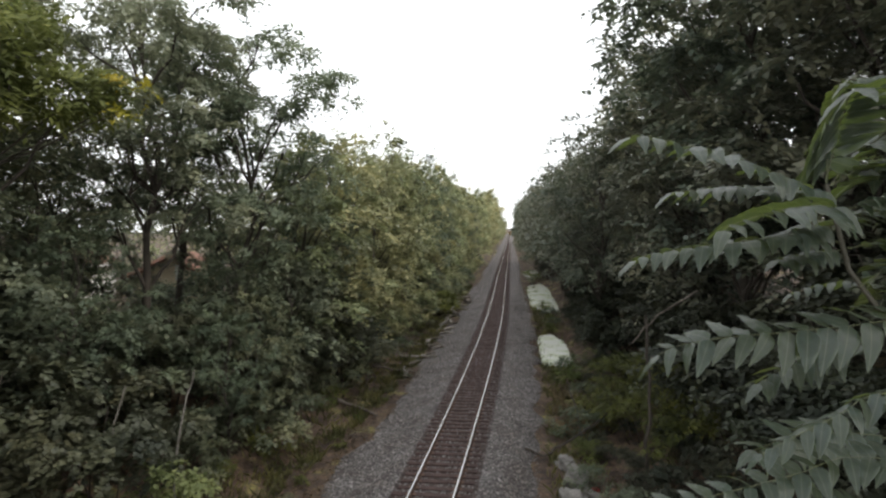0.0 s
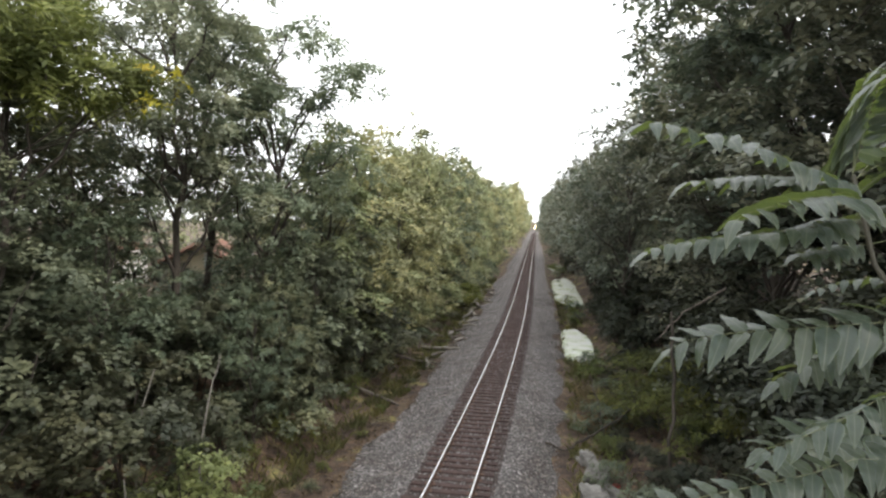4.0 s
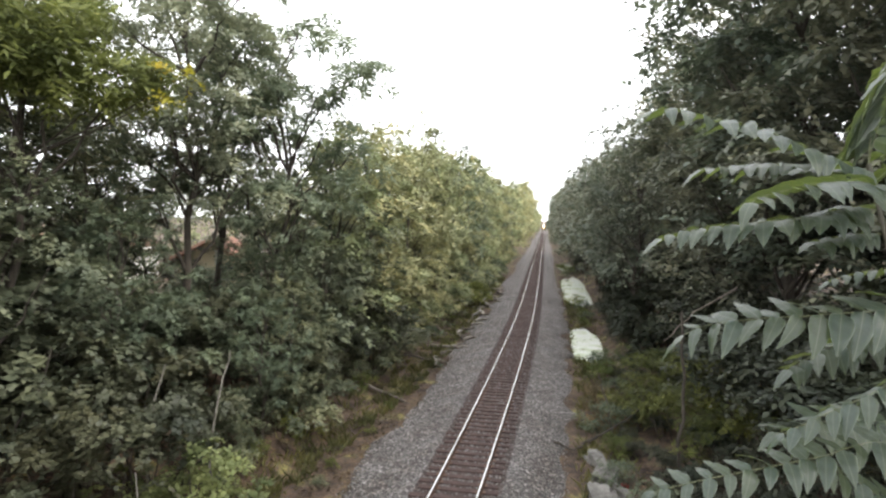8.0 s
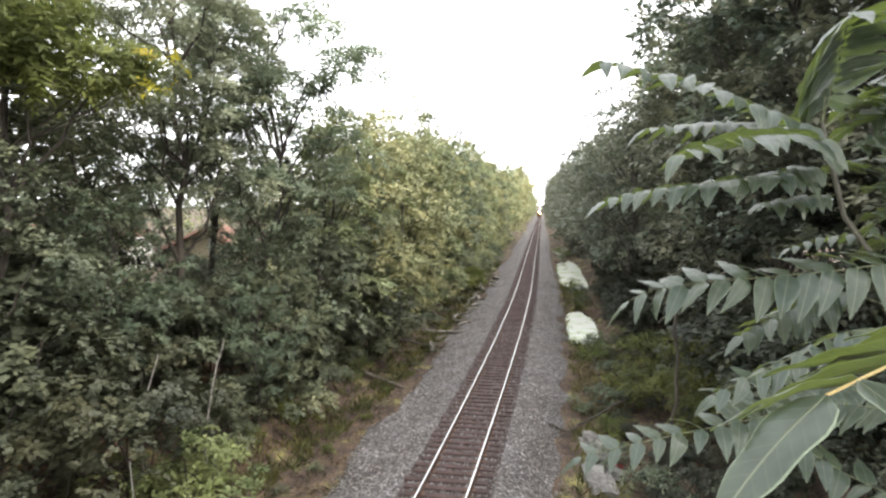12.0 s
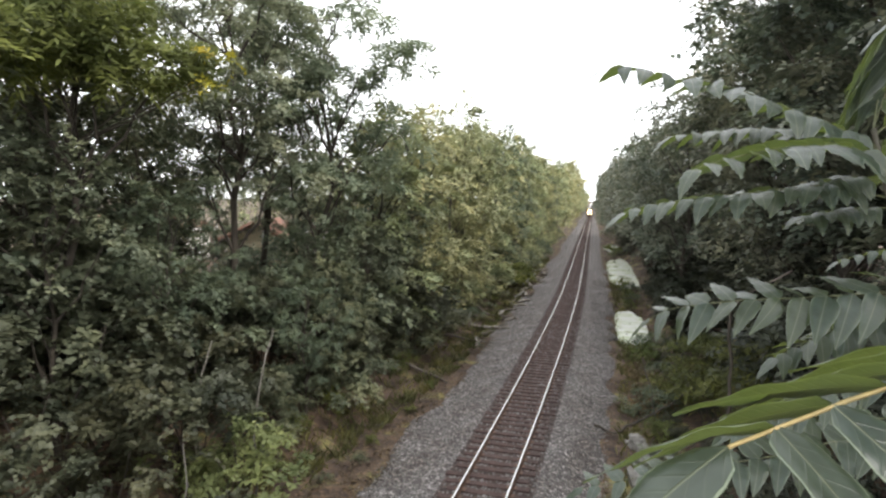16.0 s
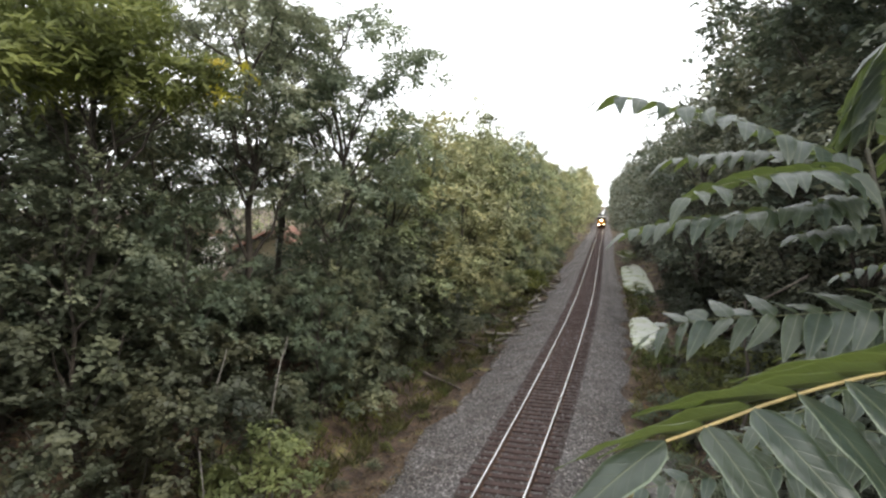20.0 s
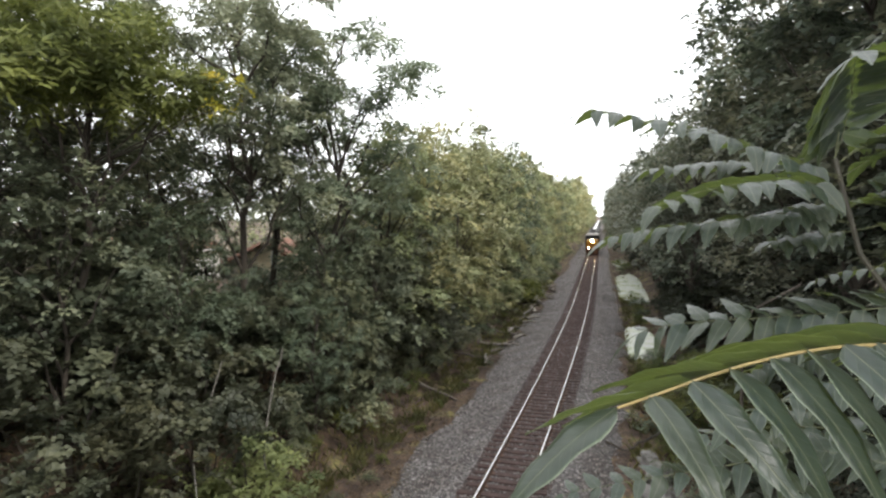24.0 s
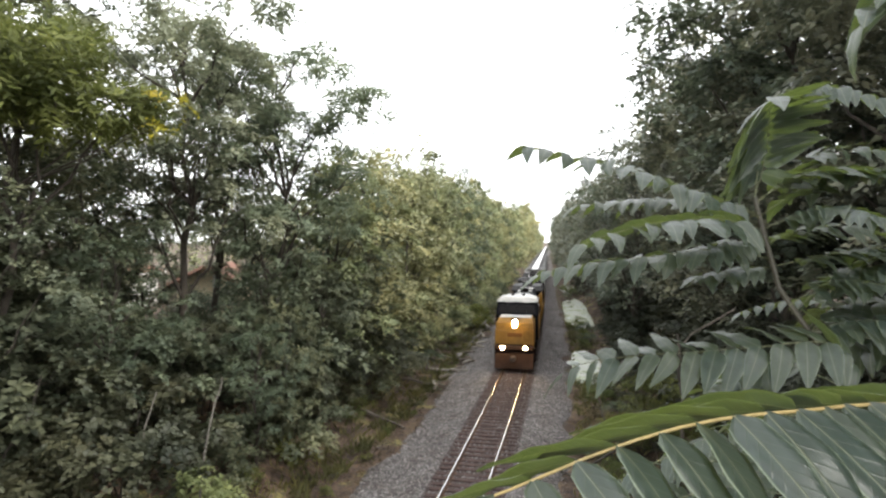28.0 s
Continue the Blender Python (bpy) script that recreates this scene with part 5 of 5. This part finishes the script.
# ---- the train ----
def paint(name, c, rough=0.45, metal=0.0, dirt=0.6, spec=0.3):
    """Weathered paint: streaks and soot over a plain coat."""
    m, n, l, b = material(name)
    t = noise_tex(n, l, 1.4, 6.0)
    r = ramp(n, [(0.35, tuple(v * dirt for v in c)), (0.62, c)])
    l.new(t.outputs["Fac"], r.inputs[0])
    f = noise_tex(n, l, 22.0, 4.0)
    g = ramp(n, [(0.3, (0.85, 0.85, 0.85)), (0.7, (1.08, 1.08, 1.08))])
    l.new(f.outputs["Fac"], g.inputs[0])
    l.new(mix_rgb(n, l, 1.0, r.outputs[0], g.outputs[0], "MULTIPLY"), b.inputs["Base Color"])
    b.inputs["Roughness"].default_value, b.inputs["Metallic"].default_value = rough, metal
    b.inputs["Specular IOR Level"].default_value = spec
    return m


def lamp_glass(name, color, strength):
    m, n, l, b = material(name)
    b.inputs["Base Color"].default_value = (0.8, 0.8, 0.75, 1)
    b.inputs["Emission Color"].default_value = (*color, 1)
    b.inputs["Emission Strength"].default_value = strength
    return m


GOLD = paint("gold_paint", (0.31, 0.15, 0.016), 0.55)
NAVY = paint("dark_blue_paint", (0.009, 0.009, 0.011), 0.8, spec=0.1)
PILOT = paint("grimy_brown_pilot", (0.050, 0.027, 0.018), 0.8, spec=0.1)
BLACK = paint("sooty_black", (0.014, 0.0105, 0.009), 0.9, spec=0.1)
GREYROOF = paint("pale_grey_roof", (0.68, 0.65, 0.60), 0.5, dirt=0.7)
SILVER = paint("pale_roof_sheen", (0.82, 0.81, 0.78), 0.35, 0.5, dirt=0.8)
BROWN = paint("brown_shadow_paint", (0.20, 0.075, 0.008), 0.6)
SOOT = paint("sooty_grey_roof", (0.075, 0.072, 0.072), 0.7)
CARSIDE = paint("weathered_car_side", (0.17, 0.165, 0.16), 0.7)
WHEEL = paint("wheel_steel", (0.10, 0.075, 0.06), 0.5, 0.6)
WINDOW = paint("cab_glass", (0.010, 0.008, 0.007), 0.3, spec=0.1)
HEADLIGHT, DITCH = lamp_glass("headlight_glow", (1.0, 0.72, 0.36), 130.0), lamp_glass("ditch_light_glow", (1.0, 0.70, 0.34), 100.0)


def hexa(bm, lo, hi, mi=0):
    """A tapered block: lo and hi are (x0, x1, y0, y1, z)."""
    v = [bm.verts.new((x, y, q[4])) for q in (lo, hi) for x, y in ((q[0], q[2]), (q[1], q[2]), (q[1], q[3]), (q[0], q[3]))]
    for f in ((3, 2, 1, 0), (4, 5, 6, 7), (0, 1, 5, 4), (1, 2, 6, 5), (2, 3, 7, 6), (3, 0, 4, 7)):
        bm.faces.new([v[i] for i in f]).material_index = mi


def piece(name, mat, parent, build, label="", bevel=0.0, sm=False):
    bm = bmesh.new()
    build(bm)
    if bevel:
        bmesh.ops.bevel(bm, geom=list(bm.edges), offset=bevel, segments=2, affect="EDGES", profile=0.5, clamp_overlap=True)
    bmesh.ops.recalc_face_normals(bm, faces=bm.faces)
    return part(name, bm, mat, parent, label, sm)


def add_truck(root, y, axles, wheel_me):
    """A bogie at y with its wheels."""
    L = 1.75 * (axles - 1)
    fr = piece("truck_frame", BLACK, root, lambda bm: [box(bm, s * 1.12 - 0.09, s * 1.12 + 0.09, y - L / 2 - 0.5, y + L / 2 + 0.5, 0.45, 0.95, 0.04) for s in (-1, 1)] + [box(bm, -1.1, 1.1, y - 0.25, y + 0.25, 0.5, 0.95, 0.03)])
    for k in range(axles):
        for s in (-1, 1):
            put("wheel", wheel_me, fr, pose(s * 0.76, y - L / 2 + 1.75 * k, 0.515))


def wheel_mesh():
    bm = bmesh.new()
    rot = Matrix.Rotation(radians(90), 4, "Y")
    bmesh.ops.create_cone(bm, cap_ends=True, segments=24, radius1=0.51, radius2=0.505, depth=0.12, matrix=rot)
    bmesh.ops.create_cone(bm, cap_ends=True, segments=16, radius1=0.16, radius2=0.14, depth=0.2, matrix=rot)
    me = bpy.data.meshes.new("wheel")
    bm.to_mesh(me)
    bm.free()
    me.materials.append(WHEEL)
    return me


WHEEL_ME = wheel_mesh()


def locomotive(lit):
    lab = "gold and dark blue diesel locomotive with lit headlights" if lit else "dark blue diesel locomotive coupled behind the leading engine"
    root = thing("locomotive", lab, "locomotive", group="locomotives")
    piece("underframe", BLACK, root, lambda bm: (box(bm, -1.3, 1.3, 0.55, 2.4, 1.15, 1.62, 0.04), box(bm, -1.48, 1.48, 2.4, 21.6, 1.15, 1.62, 0.04)))
    piece("snow_plow", PILOT, root, lambda bm: hexa(bm, (-1.32, 1.32, 0.05, 0.6, 0.12), (-1.3, 1.3, 0.42, 0.7, 1.12)), bevel=0.02)
    piece("anticlimber", PILOT, root, lambda bm: box(bm, -1.35, 1.35, 0.25, 0.75, 1.36, 1.62, 0.05))
    piece("coupler", WHEEL, root, lambda bm: [box(bm, -0.14, 0.14, -0.45, 0.3, 0.72, 1.0, 0.05), box(bm, -0.2, 0.12, -0.55, -0.3, 0.7, 1.02, 0.05)])
    for s in (-1, 1):
        steps = piece("step_well", BLACK, root, lambda bm: [box(bm, s * 1.28 - 0.13, s * 1.28 + 0.13, 0.55, 1.1, 0.4 + 0.34 * k, 0.44 + 0.34 * k, 0.008) for k in range(4)] + [box(bm, s * 1.28 - 0.13, s * 1.28 + 0.13, 1.1, 1.14, 0.36, 1.6)])
        piece("handrail", GOLD, root, lambda bm: [rod(bm, (s * 1.3, 0.62, 1.62), (s * 1.3, 0.62, 2.65), 0.022), rod(bm, (s * 1.3, 0.62, 2.65), (s * 1.3, 2.4, 2.75), 0.022), rod(bm, (s * 1.3, 0.62, 2.65), (s * 0.55, 0.60, 2.60), 0.022), rod(bm, (s * 0.55, 0.60, 2.60), (s * 0.55, 0.60, 1.62), 0.022)])
        piece("side_handrail", GOLD if lit else BLACK, root, lambda bm: [rod(bm, (s * 1.46, 5.4, 2.7), (s * 1.46, 21.0, 2.7), 0.02)] + [rod(bm, (s * 1.46, 5.4 + 1.95 * k, 1.6), (s * 1.46, 5.4 + 1.95 * k, 2.7), 0.02) for k in range(9)])
    # wide nose, flat-topped with a sloped brow
    nose = piece("nose", GOLD, root, lambda bm: (hexa(bm, (-1.34, 1.34, 0.95, 3.1, 1.62), (-1.32, 1.32, 1.12, 3.1, 3.10)), hexa(bm, (-1.32, 1.32, 1.12, 3.1, 3.101), (-1.15, 1.15, 1.55, 3.1, 3.42))), "rounded gold-painted nose", bevel=0.05)
    # leading engine: light from the sky is put into the pale top colour
    piece("nose_top", GREYROOF if lit else SOOT, root, lambda bm: hexa(bm, (-1.12, 1.12, 1.62, 3.1, 3.424), (-1.08, 1.08, 1.7, 3.1, 3.45)), "top of the nose, painted sky-pale on the leading engine")
    piece("nose_door", GOLD, nose, lambda bm: box(bm, 0.55, 1.1, 0.98, 1.05, 1.75, 2.85, 0.02))
    piece("emblem_panel", BROWN, nose, lambda bm: box(bm, -0.5, 0.5, 1.00, 1.04, 2.15, 2.42, 0.01), "dark plain panel across the nose")
    cab = piece("cab", NAVY if lit else BLACK, root, lambda bm: (box(bm, -1.53, 1.53, 3.1, 5.5, 1.62, 3.45, 0.04), hexa(bm, (-1.53, 1.53, 2.95, 5.5, 3.451), (-1.42, 1.42, 3.35, 5.5, 4.34))), "cab with a dark window band")
    piece("cab_side_panel", GOLD, cab, lambda bm: [box(bm, s * 1.545 - 0.01, s * 1.545 + 0.01, 3.2, 5.4, 1.7, 3.3) for s in (-1, 1)], "gold-painted cab side")
    # likewise pale in front, with the sky's reflection in the roof colour
    piece("cab_roof", GREYROOF if lit else SOOT, root, lambda bm: (hexa(bm, (-1.5, 1.5, 3.2, 5.7, 4.341), (-1.35, 1.35, 3.3, 5.7, 4.55)), hexa(bm, (-1.35, 1.35, 3.3, 5.7, 4.551), (-0.8, 0.8, 3.42, 5.7, 4.70))), "grey cab roof, painted sky-pale on the leading engine", bevel=0.02)
    for x0, x1 in ((-1.3, -0.72), (-0.66, -0.04), (0.04, 0.66), (0.72, 1.3)):
        piece("windshield", WINDOW, cab, lambda bm: hexa(bm, (x0, x1, 2.97, 3.2, 3.60), (x0 * 0.96, x1 * 0.96, 3.20, 3.4, 4.16)))
    for s in (-1, 1):
        piece("side_window", WINDOW, cab, lambda bm: box(bm, s * 1.5 - 0.03, s * 1.5 + 0.05, 3.7, 5.1, 3.5, 4.05, 0.02))
        piece("number_board", GREYROOF, cab, lambda bm: box(bm, s * 0.62 - 0.24, s * 0.62 + 0.24, 3.24, 3.3, 4.30, 4.45, 0.01), "small pale number board")
        piece("horn" if s > 0 else "beacon", BLACK, root, lambda bm: box(bm, s * 0.4 - 0.1, s * 0.4 + 0.1, 4.4, 4.9, 4.68, 4.85, 0.04))
    # lights
    hs = piece("headlight_housing", BLACK, nose, lambda bm: box(bm, -0.26, 0.26, 1.12, 1.5, 2.74, 3.40, 0.03))
    for s in (-1, 1):
        piece("headlight", HEADLIGHT if lit else WINDOW, hs, lambda bm: rod(bm, (0, 1.06, 3.06 + s * 0.10), (0, 1.13, 3.06 + s * 0.10), 0.165, sides=20), "glowing headlight")
        dl = piece("ditch_light_housing", BLACK, root, lambda bm: box(bm, s * 0.78 - 0.19, s * 0.78 + 0.19, 0.16, 0.5, 1.34, 1.72, 0.03))
        piece("ditch_light", DITCH if lit else WINDOW, dl, lambda bm: rod(bm, (s * 0.78, 0.09, 1.53), (s * 0.78, 0.165, 1.53), 0.13, sides=20), "glowing ditch light")
    # long hood
    hood = piece("long_hood", NAVY, root, lambda bm: (box(bm, -0.92, 0.92, 5.5, 20.6, 1.62, 4.02, 0.03), hexa(bm, (-0.92, 0.92, 5.5, 20.6, 4.021), (-0.72, 0.72, 5.5, 20.6, 4.28))), "dark blue engine hood")
    piece("radiator_wing", NAVY, root, lambda bm: hexa(bm, (-0.95, 0.95, 16.6, 20.4, 3.55), (-1.5, 1.5, 16.4, 20.5, 4.05)))
    piece("radiator_roof", SOOT, root, lambda bm: hexa(bm, (-1.5, 1.5, 16.4, 20.5, 4.051), (-1.35, 1.35, 16.6, 20.3, 4.5)), "sooty radiator top", bevel=0.03)
    for k in range(3):
        piece("fan", BLACK, root, lambda bm: rod(bm, (0, 17.2 + 1.2 * k, 4.5), (0, 17.2 + 1.2 * k, 4.58), 0.5, sides=20))
    piece("exhaust_stack", BLACK, root, lambda bm: box(bm, -0.35, 0.35, 11.8, 13.0, 4.28, 4.62, 0.04))
    piece("brake_blister", SOOT, root, lambda bm: hexa(bm, (-1.15, 1.15, 6.0, 9.2, 3.6), (-0.95, 0.95, 6.1, 9.1, 4.45)), "sooty equipment box", bevel=0.04)
    for k in range(5):
        piece("roof_hatch", (GREYROOF, BLACK)[k % 2], root, lambda bm: box(bm, -0.6, 0.6, 9.5 + 1.45 * k, 10.6 + 1.45 * k, 4.285, 4.36, 0.02))
        piece("hood_door", BLACK, hood, lambda bm: [box(bm, s * 0.925 - 0.008, s * 0.925 + 0.008, 6.0 + 2.1 * k, 7.8 + 2.1 * k, 1.9, 3.7) for s in (-1, 1)])
    piece("fuel_tank", BLACK, root, lambda bm: hexa(bm, (-1.1, 1.1, 8.4, 13.8, 0.4), (-1.4, 1.4, 8.2, 14.0, 1.15)), bevel=0.06)
    add_truck(root, 4.3, 3, WHEEL_ME)
    add_truck(root, 17.6, 3, WHEEL_ME)
    return root


def freight_car():
    root = thing("freight_car", "pale-roofed boxy freight car in a long train", "freight car", group="freight cars of the train")
    body = piece("body", CARSIDE, root, lambda bm: box(bm, -1.5, 1.5, 0.5, 16.2, 1.05, 4.45, 0.03))
    roof = piece("roof", CARSIDE, root, lambda bm: (hexa(bm, (-1.52, 1.52, 0.45, 16.25, 4.451), (-0.75, 0.75, 0.45, 16.25, 4.68)),), "grey weathered metal roof")
    end = piece("end_wall", GREYROOF, root, lambda bm: box(bm, -1.48, 1.48, 0.44, 0.499, 1.1, 4.44), "pale corrugated end wall")
    # narrow near-white strip, added for the sky's reflection along the car tops
    piece("roof_sheen_strip", SILVER, roof, lambda bm: box(bm, -0.45, 0.45, 0.3, 16.4, 4.69, 4.80, 0.02), "raised strip along the roof, sky reflection put into its pale colour")
    for k in range(8):
        piece("roof_rib", CARSIDE, roof, lambda bm: hexa(bm, (-1.53, 1.53, 1.2 + 1.9 * k, 1.32 + 1.9 * k, 4.455), (-0.76, 0.76, 1.2 + 1.9 * k, 1.32 + 1.9 * k, 4.72)))
    for k in range(6):
        piece("end_rib", GREYROOF, end, lambda bm: box(bm, -1.4, 1.4, 0.40, 0.45, 1.4 + 0.5 * k, 1.55 + 0.5 * k, 0.015))
    for s in (-1, 1):
        piece("side_sill", BLACK, root, lambda bm: box(bm, s * 1.5 - 0.05, s * 1.5 + 0.05, 0.5, 16.2, 0.85, 1.12))
        piece("ladder", BLACK, root, lambda bm: [rod(bm, (s * 1.1 - 0.2, 0.36, 1.2 + 0.4 * k), (s * 1.1 + 0.2, 0.36, 1.2 + 0.4 * k), 0.015, sides=5) for k in range(8)])
    piece("coupler", WHEEL, root, lambda bm: box(bm, -0.13, 0.13, -0.1, 0.6, 0.72, 1.0, 0.04))
    add_truck(root, 2.6, 2, WHEEL_ME)
    add_truck(root, 14.1, 2, WHEEL_ME)
    return root


TRAIN = []        # (thing, metres behind the leading coupler)


def build_train():
    a = locomotive(True)
    b = locomotive(False)
    TRAIN.extend([(a, 0.0), (b, 22.4)])
    car = freight_car()
    TRAIN.append((car, 44.9))
    for k in range(1, 22):
        TRAIN.append((copy_thing(car, pose(0, 0, 0)), 44.9 + 16.7 * k))


def motions():
    """The train runs down the straight towards the bridge at about 23 m/s."""
    front = [(0, 682), (10, 453), (20, 223), (22, 176.5), (24, 129.5), (25, 106), (26, 83), (27, 61), (28, 38.6)]
    for ob, back in TRAIN:
        rows = []
        for t, d in front:
            y = d + back
            turn = math.degrees(math.atan2(-(xt(y + 15) - xt(y + 3)), 12.0))
            rows.append((t, pose(xt(y), y, 0, 0, 0, turn)))
        walk(ob, rows)
    # the sapling sways a little; its nearest leaf swings up between 8 and 15 s
    plant, leaf = SAPLING
    walk(plant, [(t, pose(0, 0, z * GROW)) for t, z in ((0, 0), (9.5, 0), (11, 0.012), (12, 0.026), (15, 0.034), (16.5, 0.022), (18, 0.0), (28, 0))])
    walk(leaf, [(t, pose(x, 0, z)) for t, x, z in ((0, -0.022, -0.07), (8, -0.03, -0.07), (10, -0.05, -0.045), (11, -0.045, -0.045), (12, -0.022, -0.046), (12.5, -0.024, -0.042), (14.5, -0.026, -0.024), (15, -0.024, -0.02), (16.5, -0.02, -0.012), (18, -0.016, 0.003), (19, -0.018, 0.004), (20, -0.014, 0), (22, 0, 0), (28, 0, 0))])


def full_size():
    """Brings all that was planned at 1 : 1.1 to its size in metres."""
    in_metres = {"railway_track", "ballast_bed", "ballast_stones", "camera", "sun"}
    for ob in scene.objects:
        if ob.parent is None and ob.name not in in_metres:
            ob.matrix_basis = Matrix.Diagonal((GROW, GROW, GROW, 1)) @ ob.matrix_basis


scatter_woods()
sumac_tree()
ditch_pools()
woodland_litter()
rubble()
house()
SAPLING = sapling()
full_size()
build_train()
motions()
